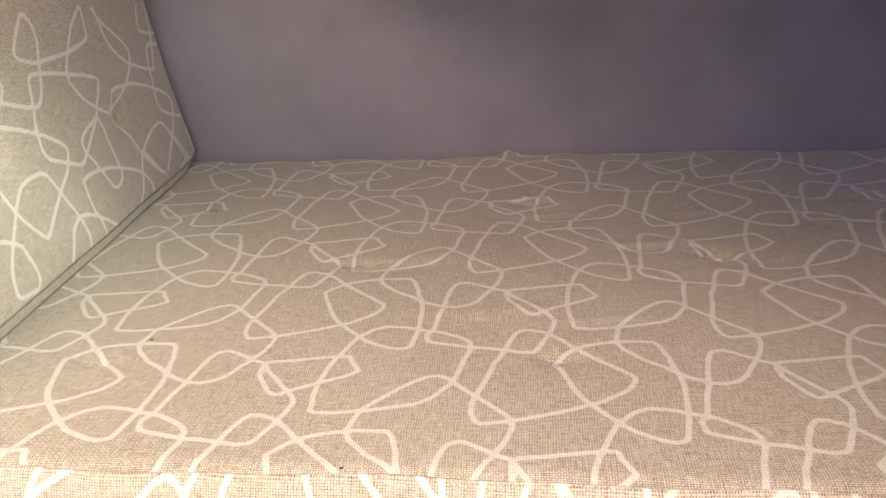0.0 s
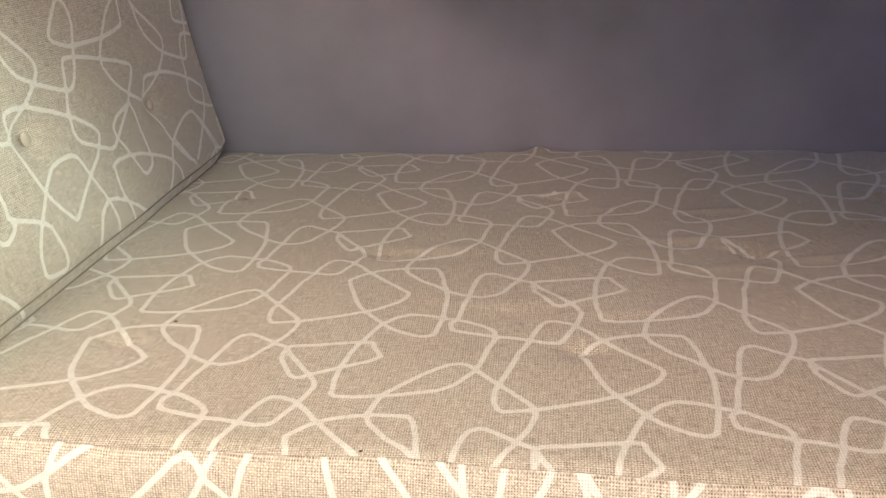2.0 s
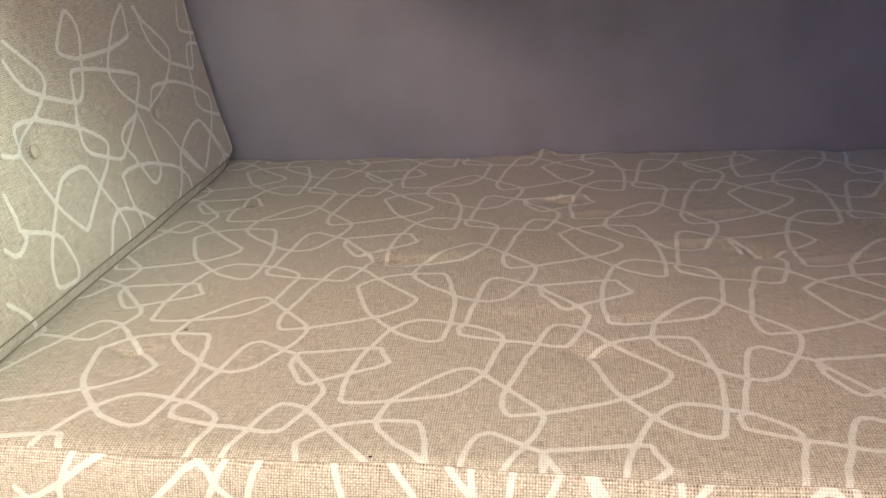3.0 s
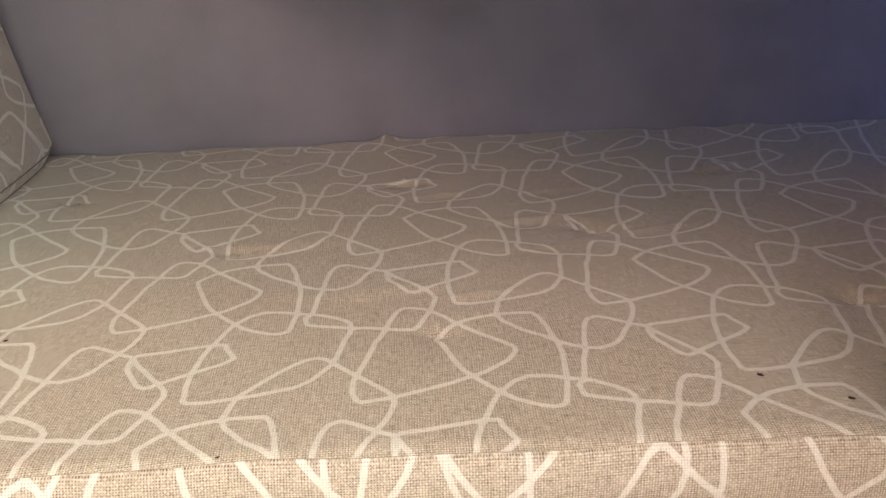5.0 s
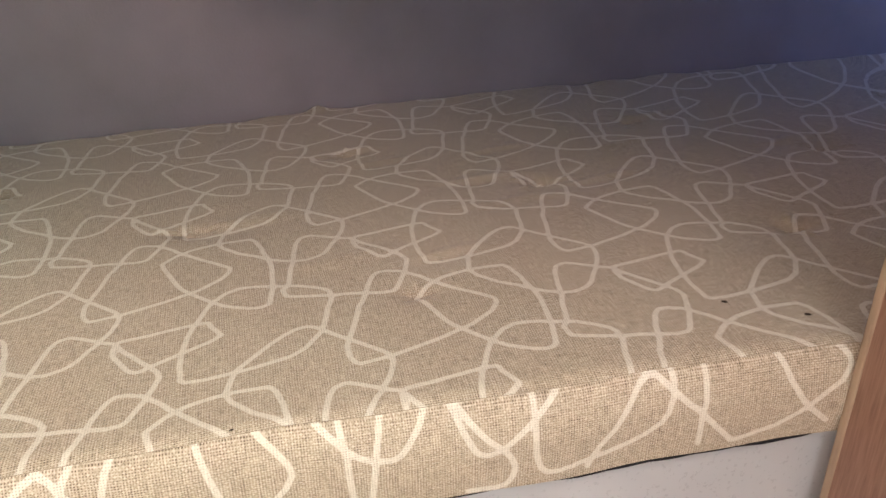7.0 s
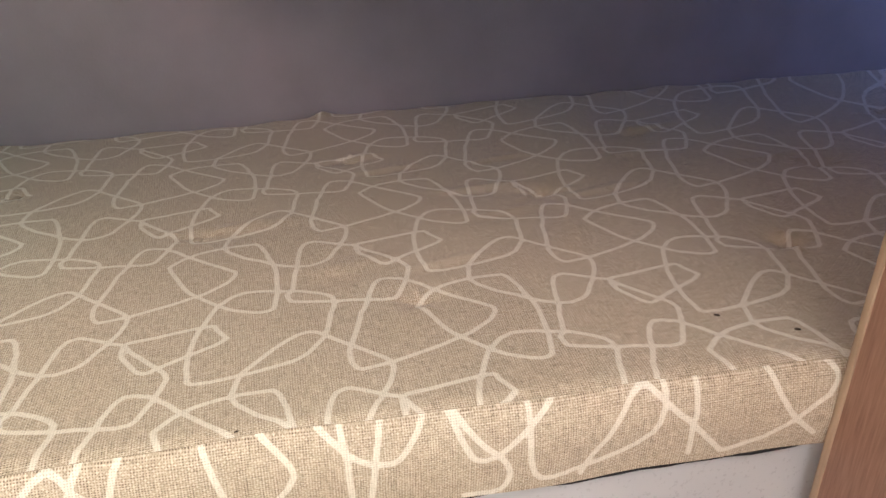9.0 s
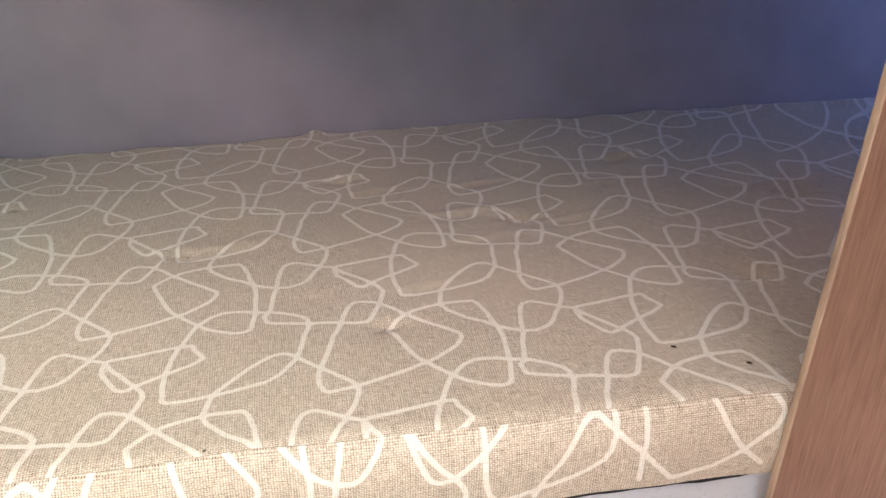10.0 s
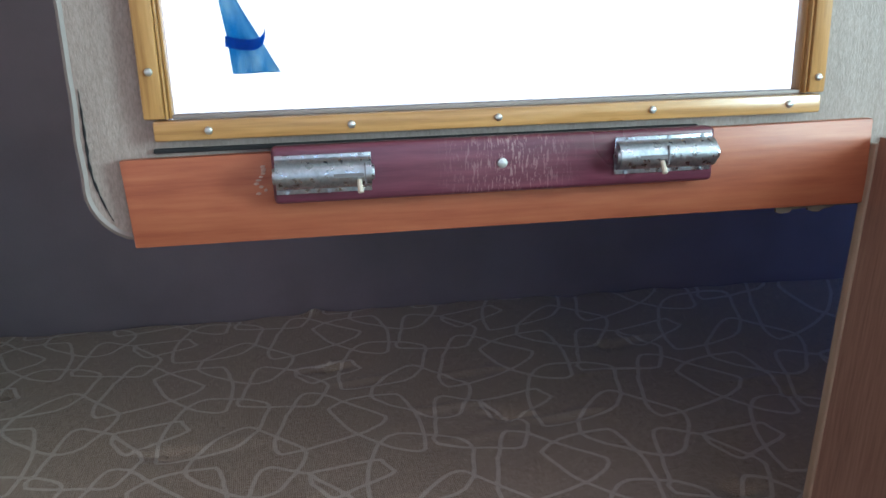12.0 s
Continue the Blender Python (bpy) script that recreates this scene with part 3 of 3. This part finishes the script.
# ---- the back cushion that stands at the end of the berth ----
def back_cushion():
    ob = thing("back_cushion", "beige printed linen back cushion with covered buttons, standing on the berth", "cushion")
    w, h, r = 0.441, 0.27, 0.075
    ys, zs = np.arange(-w, w + 0.001, 0.0035), np.arange(-h, h + 0.001, 0.0035)
    A, B = np.meshgrid(ys, zs)
    dy, dz = np.clip(np.abs(A) - (w - r), 0, r) / r, np.clip(np.abs(B) - (h - r), 0, r) / r
    corner = (dy > 0) & (dz > 0)
    A2 = np.where(corner, np.sign(A) * (w - r + r * dy * np.sqrt(1 - dz ** 2 / 2)), A)
    B2 = np.where(corner, np.sign(B) * (h - r + r * dz * np.sqrt(1 - dy ** 2 / 2)), B)
    # the lower corners spread where the cushion sags on the berth
    sag = np.exp(-((B + h - 0.05) / 0.10) ** 2)
    A2 = A2 + np.sign(A) * 0.016 * sag * np.clip((np.abs(A) - w + 0.16) / 0.16, 0, 1) ** 2
    edge = np.minimum(w - np.abs(A), h - np.abs(B))
    puff = 0.016 * (1 - np.clip(1 - edge / 0.05, 0, 1) ** 3) - 0.014
    puff += 0.0015 * lumps(A, B, 4, 0.3) + 0.010 * np.exp(-((B + h) / 0.06) ** 2)
    for cy, cz in BUTTONS:
        q = np.hypot(A - cy, B - cz)
        puff -= 0.009 * np.exp(-(q / 0.02) ** 2) + 0.006 * np.exp(-((A - cy - 0.02) / 0.06) ** 2 - ((B - cz - 0.012) / 0.018) ** 2)
    flat = np.stack([A2 + SHIFT[0], B2 + SHIFT[1]], -1)
    D = distance(flat.reshape(-1, 2), segments(BACK)).reshape(A.shape)
    P = np.stack([A2, B2, puff], -1)
    cloth = np.stack([flat[..., 0], flat[..., 1], D], -1)
    face = sheet_mesh("front_panel", P, cloth, LINEN, ob)
    # boxing round the four sides, and the back
    ring = np.concatenate([P[0, :-1], P[:-1, -1], P[-1, :0:-1], P[:0:-1, 0]])
    ring = np.concatenate([ring, ring[:1]])
    deep = np.linspace(0, 1, 12)[:, None, None]
    centre = ring * np.array([1, 1, 0])
    out = ring[None] + np.array([0, 0, -0.10]) * deep + centre[None] / np.linalg.norm(centre, axis=1)[None, :, None] * 0.006 * np.sin(deep * math.pi)
    length = np.arange(ring.shape[0]) * 0.0035
    U, V = np.meshgrid(length, np.linspace(0, 0.1, 12))
    sheet_mesh("boxing", out, np.stack([U, V, np.full_like(U, 0.012)], -1), LINEN, ob)
    back = P.copy()
    back[..., 2] = -0.10 - puff
    sheet_mesh("back_panel", back[:, ::-1], cloth[:, ::-1], LINEN, ob)
    # welt along the edge
    bm = bmesh.new()
    prev = None
    for p, c in zip(ring[::2], centre[::2]):
        n = Vector(c).normalized()
        k = [bm.verts.new(Vector(p) + n * 0.002 * math.cos(a) + Vector((0, 0, 1)) * 0.002 * math.sin(a)) for a in (0, 1.26, 2.51, 3.77, 5.03)]
        if prev:
            for i in range(5):
                bm.faces.new((prev[i], k[i], k[(i + 1) % 5], prev[(i + 1) % 5]))
        prev = k
    smooth(part("welt", bm, THREAD, ob, "dark seam round the edge"))
    bm = bmesh.new()
    prev = None
    for a in np.arange(-w + 0.02, w - 0.012, 0.006):
        row = int(round(0.016 / 0.0035))
        col = int(round((a + w) / 0.0035))
        p = Vector(P[row, min(col, P.shape[1] - 1)])
        k = [bm.verts.new(p + Vector((0, 0.0011 * math.cos(q), 0.0011 * math.sin(q) + 0.0003))) for q in (0, 1.26, 2.51, 3.77, 5.03)]
        if prev:
            for i in range(5):
                bm.faces.new((prev[i], k[i], k[(i + 1) % 5], prev[(i + 1) % 5]))
        prev = k
    smooth(part("lower_seam", bm, THREAD, ob, "stitched seam near the lower edge"))
    for cy, cz in BUTTONS:
        bm = bmesh.new()
        bmesh.ops.create_uvsphere(bm, u_segments=16, v_segments=8, radius=0.008)
        bmesh.ops.scale(bm, vec=(1, 1, 0.45), verts=bm.verts)
        bmesh.ops.translate(bm, vec=(cy, cz, -0.003), verts=bm.verts)
        smooth(part("button", bm, BUTTON, ob, "cloth-covered button"))
    ydir = Vector((-0.033, 0.65, 0)).normalized()
    up = Vector((-math.sin(radians(9)), 0, math.cos(radians(9))))
    nor = ydir.cross(up).normalized()
    m = Matrix((ydir, up, nor)).transposed().to_4x4()
    m.translation = Vector((-0.405, 0.5, 0.45)) + ydir * SHIFT[0] + up * SHIFT[1]
    ob.matrix_world = m
    return ob


SHIFT = (-0.093, 0.271)
BUTTONS = [(0.110 - SHIFT[0], 0.144 - SHIFT[1]), (-0.205 - SHIFT[0], 0.171 - SHIFT[1])]
back_cushion()


# ---- bulkhead panel ----
def bulkhead():
    ob = thing("bulkhead_panel", "brown wood veneered low plywood bulkhead with a pale edge, beside the berth", "bulkhead", kind="structure")
    lean = Matrix(((1, 0, 0.04, 0.547 - 0.024), (0, 1, 0, 0), (0, 0, 1, 0), (0, 0, 0, 1)))
    a, b = box(0.0012, 0.016, -0.62, -0.0245, 0, 0.905), box(-0.0006, 0.018, -0.0245, -0.0155, 0, 0.90, 0.0015)
    bmesh.ops.subdivide_edges(b, edges=[e for e in b.edges if abs(e.verts[0].co.z - e.verts[1].co.z) > 0.5], cuts=90)
    for v in b.verts:
        v.co.x += 0.00015 * math.sin(v.co.z * 47) + 0.0001 * math.sin(v.co.z * 131)
    # unseen wall added to keep light out of the berth behind the panel
    c = box(0.0185, 1.46, -0.0215, -0.0160, 0, 0.905)
    a.transform(lean), b.transform(lean), c.transform(lean)
    part("light_stop", c, PLY, ob)
    part("panel", a, PLY, ob)
    smooth(part("edge_strip", b, PLY_EDGE, ob, "pale wooden edge lipping"))
    return ob


bulkhead()


# ---- cabin side with its window ----
SIDE = pose(0.040, 0, 0.8955, 0, -2.0, 0)


def side_panel():
    ob = thing("cabin_side", "grained grey-brown vinyl covered cabin side round a window", "wall lining", kind="structure")
    ob.matrix_world = SIDE
    # outline with a round lower corner, and the window's opening
    def ring(grow=0.0, r=0.035):
        x0, x1, z0, z1 = -0.0265 - grow, 1.93, -0.0515 - grow, 0.75
        pts = [(x1, z0), (x1, z1), (x0, z1)]
        for i in range(9):
            a = math.pi + i / 8 * math.pi / 2
            pts.append((x0 + r + r * math.cos(a), z0 + r + r * math.sin(a)))
        return pts
    bm = bmesh.new()
    hole = [(0.028, 0.022), (0.463, 0.022), (0.463, 0.36), (0.028, 0.36)]
    o, h = [bm.verts.new((x, -0.012, z)) for x, z in ring()], [bm.verts.new((x, -0.012, z)) for x, z in hole]
    edges = [bm.edges.new((a, b)) for l in (o, h) for a, b in zip(l, l[1:] + l[:1])]
    bmesh.ops.triangle_fill(bm, edges=edges, use_beauty=True)
    ext = bmesh.ops.extrude_face_region(bm, geom=bm.faces[:])
    bmesh.ops.translate(bm, vec=(0, 0.012, 0), verts=[v for v in ext["geom"] if isinstance(v, bmesh.types.BMVert)])
    bmesh.ops.recalc_face_normals(bm, faces=bm.faces[:])
    part("lining", bm, VINYL, ob)
    bm = bmesh.new()
    prev = None
    outline = ring(0.001)[2:] + [(0.01, -0.0525)]
    path = []
    for (ax, az), (bx, bz) in zip(outline, outline[1:]):
        n = max(1, int(math.hypot(bx - ax, bz - az) / 0.006))
        for i in range(n):
            x, z = ax + (bx - ax) * i / n, az + (bz - az) * i / n
            path.append((x + 0.0011 * noise.noise(Vector((x * 40, z * 40, 1))), z + 0.0011 * noise.noise(Vector((x * 40, z * 40, 7)))))
    path.append(outline[-1])
    for i, (x, z) in enumerate(path):
        a, b = path[max(i - 1, 0)], path[min(i + 1, len(path) - 1)]
        n = Vector((b[1] - a[1], 0, a[0] - b[0])).normalized()
        k = [bm.verts.new(Vector((x, -0.009, z)) + n * 0.003 * math.cos(q) + Vector((0, 0.0045 * math.sin(q), 0))) for q in np.linspace(0, 2 * math.pi, 9)[:-1]]
        if prev:
            for j in range(8):
                bm.faces.new((prev[j], k[j], k[(j + 1) % 8], prev[(j + 1) % 8]))
        prev = k
    bmesh.ops.recalc_face_normals(bm, faces=bm.faces[:])
    smooth(part("edge_welt", bm, VINYL_EDGE, ob, "paler turned vinyl edge, coming loose"))
    # black sliver drawn for the shade behind the lifting vinyl edge
    bm = bmesh.new()
    prev = None
    for i in range(25):
        a = i / 24
        z = 0.045 - 0.085 * a
        x = -0.0228 + 0.010 * max(0, a - 0.55) ** 1.6 / 0.28
        w = 0.0007 * math.sin(math.pi * a) ** 0.6 * (1 + 0.5 * math.sin(i * 1.9)) + 0.0001
        k = [bm.verts.new((x + dx, -0.0128 - dy, z)) for dx, dy in ((-w, 0), (0, 0.0002), (w, 0), (0, -0.001))]
        if prev:
            for j in range(4):
                bm.faces.new((prev[j], k[j], k[(j + 1) % 4], prev[(j + 1) % 4]))
        prev = k
    bmesh.ops.recalc_face_normals(bm, faces=bm.faces[:])
    part("parting_shade", bm, BLACK, ob, "black sliver for the shaded gap where the vinyl lifts")
    return ob


side_panel()


def screw(ob, x, z, y, r=0.0026):
    bm = bmesh.new()
    bmesh.ops.create_uvsphere(bm, u_segments=14, v_segments=8, radius=r)
    bmesh.ops.scale(bm, vec=(1, 0.6, 1), verts=bm.verts)
    bmesh.ops.translate(bm, vec=(x, y, z), verts=bm.verts)
    return smooth(part("screw", merged(bm, box(x - r * 0.8, x + r * 0.8, y - r * 0.66, y - r * 0.3, z - 0.0004, z + 0.0004)), STEEL, ob, "domed steel screw"))


def window():
    ob = thing("window_1", "cabin window in a golden varnished wooden frame with steel screws", "window", kind="structure")
    ob.matrix_world = SIDE
    smooth(part("bottom_rail", box(0.0208, 0.4715, -0.024, -0.0125, 0.0112, 0.0238, 0.0015), TEAK, ob))
    smooth(part("left_stile", box(0.0155, 0.0283, -0.0225, -0.0125, 0.0248, 0.372, 0.0015), TEAK_UP, ob))
    smooth(part("right_stile", box(0.4623, 0.4745, -0.0225, -0.0125, 0.0248, 0.372, 0.0015), TEAK_UP, ob))
    smooth(part("top_rail", box(0.0165, 0.474, -0.024, -0.0125, 0.373, 0.385, 0.0015), TEAK, ob))
    for a in (box(0.0286, 0.0302, -0.0205, -0.006, 0.0245, 0.37, 0.0006), box(0.0304, 0.0322, -0.017, -0.006, 0.0245, 0.37, 0.0006), box(0.4585, 0.4601, -0.017, -0.006, 0.0245, 0.37, 0.0006), box(0.4603, 0.462, -0.0205, -0.006, 0.0245, 0.37, 0.0006)):
        smooth(part("glazing_bead", a, TEAK_UP, ob, "thin inner bead"))
    smooth(part("glazing_bead", box(0.0324, 0.4583, -0.018, -0.006, 0.0241, 0.0268, 0.0006), VINYL_EDGE, ob, "pale bottom bead"))
    g = Mat("window_glass", 0.02)
    g.b.inputs["Transmission Weight"].default_value = 1.0
    g.b.inputs["IOR"].default_value = 1.1
    pane = part("pane", box(0.029, 0.4615, -0.004, -0.001, 0.023, 0.371), g.m, ob)
    pane.visible_shadow = False
    for x, z in ((0.0544, 0.0172), (0.1438, 0.0172), (0.2404, 0.0176), (0.3474, 0.018), (0.4474, 0.0178), (0.0222, 0.054), (0.0222, 0.2), (0.4685, 0.0355), (0.4685, 0.2)):
        screw(ob, x, z, -0.0245 if z < 0.02 else -0.023)
    return ob


window()


def board():
    ob = thing("rail_board", "orange-brown varnished wooden board below the window", "board")
    ob.matrix_world = SIDE
    bm = box(0.0, 0.517, -0.020, -0.0123, -0.0575, 0.0, 0.0012)
    for v in bm.verts:
        if v.co.z > -0.02:
            v.co.z += 0.0045 * v.co.x / 0.517
            v.co.x -= 0.003 if v.co.x < 0.1 else 0
    smooth(part("plank", bm, ORANGE, ob))
    # black strip laid in for the shade in the gap over the board
    part("shadow_gap", box(0.018, 0.385, -0.0160, -0.0122, 0.0028, 0.0058, 0.0008), BLACK, ob, "black strip for the shadow gap above the board")
    # torn vinyl left under the lower edge
    bm = bmesh.new()
    g = random.Random(4)
    for x0, x1, deep in ((0.33, 0.43, 0.0022), (0.45, 0.475, 0.0075), (0.475, 0.517, 0.0055)):
        n = 10
        top = [Vector((x0 + (x1 - x0) * i / n, -0.0150, -0.0573)) for i in range(n + 1)]
        low = [p + Vector((0, -0.0012, -deep * (0.35 + 0.65 * math.sin(math.pi * min(1, (i + 1.2) / 6))) * g.uniform(0.7, 1.1))) for i, p in enumerate(top)]
        a, b = [bm.verts.new(p) for p in top], [bm.verts.new(p) for p in low]
        for i in range(n):
            bm.faces.new((a[i], a[i + 1], b[i + 1], b[i]))
    ext = bmesh.ops.extrude_face_region(bm, geom=bm.faces[:])
    bmesh.ops.translate(bm, vec=(0, 0.002, 0), verts=[v for v in ext["geom"] if isinstance(v, bmesh.types.BMVert)])
    bmesh.ops.recalc_face_normals(bm, faces=bm.faces[:])
    part("torn_vinyl", bm, TORN, ob, "torn pale vinyl edge")
    # flecks of old filler
    bm = bmesh.new()
    for i in range(9):
        x, z = 0.083 + g.uniform(-0.003, 0.003), -0.008 - i * 0.0022
        m = Matrix.Translation((x, -0.0202, z)) @ Matrix.Diagonal((g.uniform(0.001, 0.0026), 0.0005, g.uniform(0.0008, 0.0018), 1))
        bmesh.ops.create_icosphere(bm, subdivisions=1, radius=1, matrix=m)
    part("filler_flecks", bm, FLECK, ob, "flecks of pale filler")
    return ob


board()


def pad():
    ob = thing("latch_pad", "dark red mahogany strip screwed on the board, worn in the middle", "wood strip")
    ob.matrix_world = SIDE
    smooth(part("strip", box(0.0915, 0.39, -0.032, -0.0203, -0.0315, 0.0058, 0.0034, 3), MAHOGANY, ob))
    smooth(part("dowel", rod((0.241, -0.0335, -0.0115), (0.241, -0.030, -0.0115), 0.0034, 20, 1, 0.0006), STEEL, ob, "round screw head"))
    return ob


pad()


def bolt(x, z, half, label, knob_at):
    """A barrel bolt six to seven centimetres long, lying along the board."""
    ob = thing("barrel_bolt", label, "door bolt", "bolts on the board")
    ob.matrix_world = SIDE @ pose(x, -0.032, z, 0, 0, 0)
    smooth(part("back_plate", box(-half, half, -0.0016, -0.0002, -0.0125, 0.0125, 0.0006), CHROME, ob))
    # half-round cover with a slot for the knob
    bm = bmesh.new()
    prof = [(-0.0016, -0.0098)] + [(-0.003 - 0.0098 * math.sin(a), -0.0095 * math.cos(a)) for a in np.linspace(0.1, math.pi - 0.1, 15)] + [(-0.0016, 0.0098)]
    rings = [[bm.verts.new((sx * half * 0.985, y, q + 0.0005)) for y, q in prof] for sx in (-1, 1)]
    for i in range(len(prof) - 1):
        bm.faces.new((rings[0][i], rings[1][i], rings[1][i + 1], rings[0][i + 1]))
    bm.faces.new(rings[0]), bm.faces.new(rings[1][::-1])
    bmesh.ops.recalc_face_normals(bm, faces=bm.faces[:])
    smooth(part("barrel", bm, CHROME, ob), 35)
    smooth(part("sliding_bolt", rod((-half - 0.0015, -0.0068, 0.0005), (half + 0.0015, -0.0068, 0.0005), 0.0052, 20, 1.0, 0.0008), CHROME, ob))
    kx = -half + 2 * half * knob_at
    # slot is a flat strip, not a cut; its inner shade is dark grey colour
    part("slot", box(kx - 0.016, kx + 0.003, -0.01295, -0.0115, -0.0012, 0.0012), SLOT_GREY, ob, "grey strip for the shaded slot in the barrel")
    part("slot_ring", box(kx + 0.0035, kx + 0.0043, -0.0132, -0.010, -0.006, 0.007), SLOT_GREY, ob, "dark joint round the barrel")
    smooth(part("knob", rod((kx, -0.0115, -0.003), (kx + 0.0005, -0.0160, -0.0108), 0.0014, 14, 1.4, 0.0005), KNOB, ob, "small pale knob"))
    for sx in (-0.78, 0.1, 0.8):
        for sz in (-0.0112, 0.0112):
            smooth(part("rivet", rod((sx * half, -0.0026, sz), (sx * half, -0.0005, sz), 0.0013, 10), CHROME, ob, "small steel screw"))
    return ob


bolt(0.124, -0.0122, 0.0305, "worn chrome barrel bolt with a pale knob on the mahogany strip", 0.86)
bolt(0.3525, -0.0108, 0.0345, "worn chrome barrel bolt over the end of the mahogany strip", 0.43)


# ---- crumbs on the cushion and a chip on the wall ----
def crumb(x, y, size, turn):
    bm = bmesh.new()
    bmesh.ops.create_icosphere(bm, subdivisions=2, radius=1)
    for v in bm.verts:
        v.co *= 1 + 0.3 * noise.noise(v.co * 1.7 + Vector((x * 50, y * 50, 0)))
    bm.transform(Matrix.Diagonal((size, size * 0.4, size * 0.35, 1)))
    z = float(cushion_top(np.array([x]), np.array([y]))[0])
    o = tagged(part("crumb", bm, CRUMB), "small dark brown speck on the cushion", "crumb", "crumbs on the cushion")
    o.matrix_world = pose(x, y, z + size * 0.25, 0, 0, turn)


crumb(0.471, 0.087, 0.0030, -38)
crumb(0.533, 0.046, 0.0032, -32)
# this one stands in for a hair, the next for a brown stain
crumb(-0.236, 0.206, 0.0022, 35)
crumb(0.006, 0.006, 0.0020, 20)


# ---- outside the window ----
def outside():
    k = Mat("bright_overcast_haze")
    k.b.inputs["Emission Color"].default_value = (1, 1, 1, 1)
    k.b.inputs["Emission Strength"].default_value = 7.0
    k.colour((0.8, 0.8, 0.8))
    tagged(part("backdrop", box(-8, 14, 12.0, 12.1, -4, 12), k.m), "blown-out white daylight outside", "sky backdrop", kind="structure")


outside()


def cover():
    """A corner of a blue cover that hangs from a strap beyond the window."""
    ob = thing("boat_cover", "hanging corner of a translucent blue boat cover outside", "cover")
    n, m = 24, 18
    bm = bmesh.new()
    grid = []
    for i in range(n + 1):
        a = i / n
        lx, rx = -0.085 + 0.041 * a, -0.085 + 0.158 * a ** 1.15
        z = 1.17 - 0.303 * a
        grid.append([bm.verts.new((lx + (rx - lx) * q / m, 1.5 + 0.012 * math.sin(q / m * 9 + a * 2) * a + 0.01 * math.sin(a * 11), z + 0.006 * q / m * a)) for q in range(m + 1)])
    for a, b in zip(grid, grid[1:]):
        for i in range(m):
            bm.faces.new((a[i], a[i + 1], b[i + 1], b[i]))
    ext = bmesh.ops.extrude_face_region(bm, geom=bm.faces[:])
    bmesh.ops.translate(bm, vec=(0, 0.002, 0), verts=[v for v in ext["geom"] if isinstance(v, bmesh.types.BMVert)])
    bmesh.ops.recalc_face_normals(bm, faces=bm.faces[:])
    bm.transform(NEAR)
    smooth(part("sheet", bm, TARP, ob))
    smooth(part("line", rod((0.006, 0.753, 1.095), (-0.137, 0.752, 1.27), 0.003, 10), STRAP, ob, "thin blue line"))
    bm = bmesh.new()
    prev = None
    for i in range(19):
        a = i / 18
        x = -0.056 + 0.095 * math.sin(a * math.pi * 0.55) / math.sin(math.pi * 0.55)
        z = 0.945 - 0.012 * math.sin(a * math.pi) + 0.05 * a ** 3
        w = 0.013 * (1 - 0.6 * a ** 4)
        ring = [bm.verts.new((x, 1.478 + dy, z + dz)) for dy, dz in ((0, -w), (0, w), (0.003, w), (0.003, -w))]
        if prev:
            for q in range(4):
                bm.faces.new((prev[q], ring[q], ring[(q + 1) % 4], prev[(q + 1) % 4]))
        prev = ring
    bmesh.ops.recalc_face_normals(bm, faces=bm.faces[:])
    bm.transform(NEAR)
    smooth(part("strap", bm, STRAP, ob, "deep blue strap"), 60)
    return ob


NEAR = Matrix.Translation((0.163, -0.539, 0.977)) @ Matrix.Scale(0.632, 4) @ Matrix.Translation((-0.163, 0.539, -0.977))
STRAP = thin_cover("deep_blue_webbing", (0.05, 0.26, 0.72), (0.12, 0.42, 0.86))
cover()
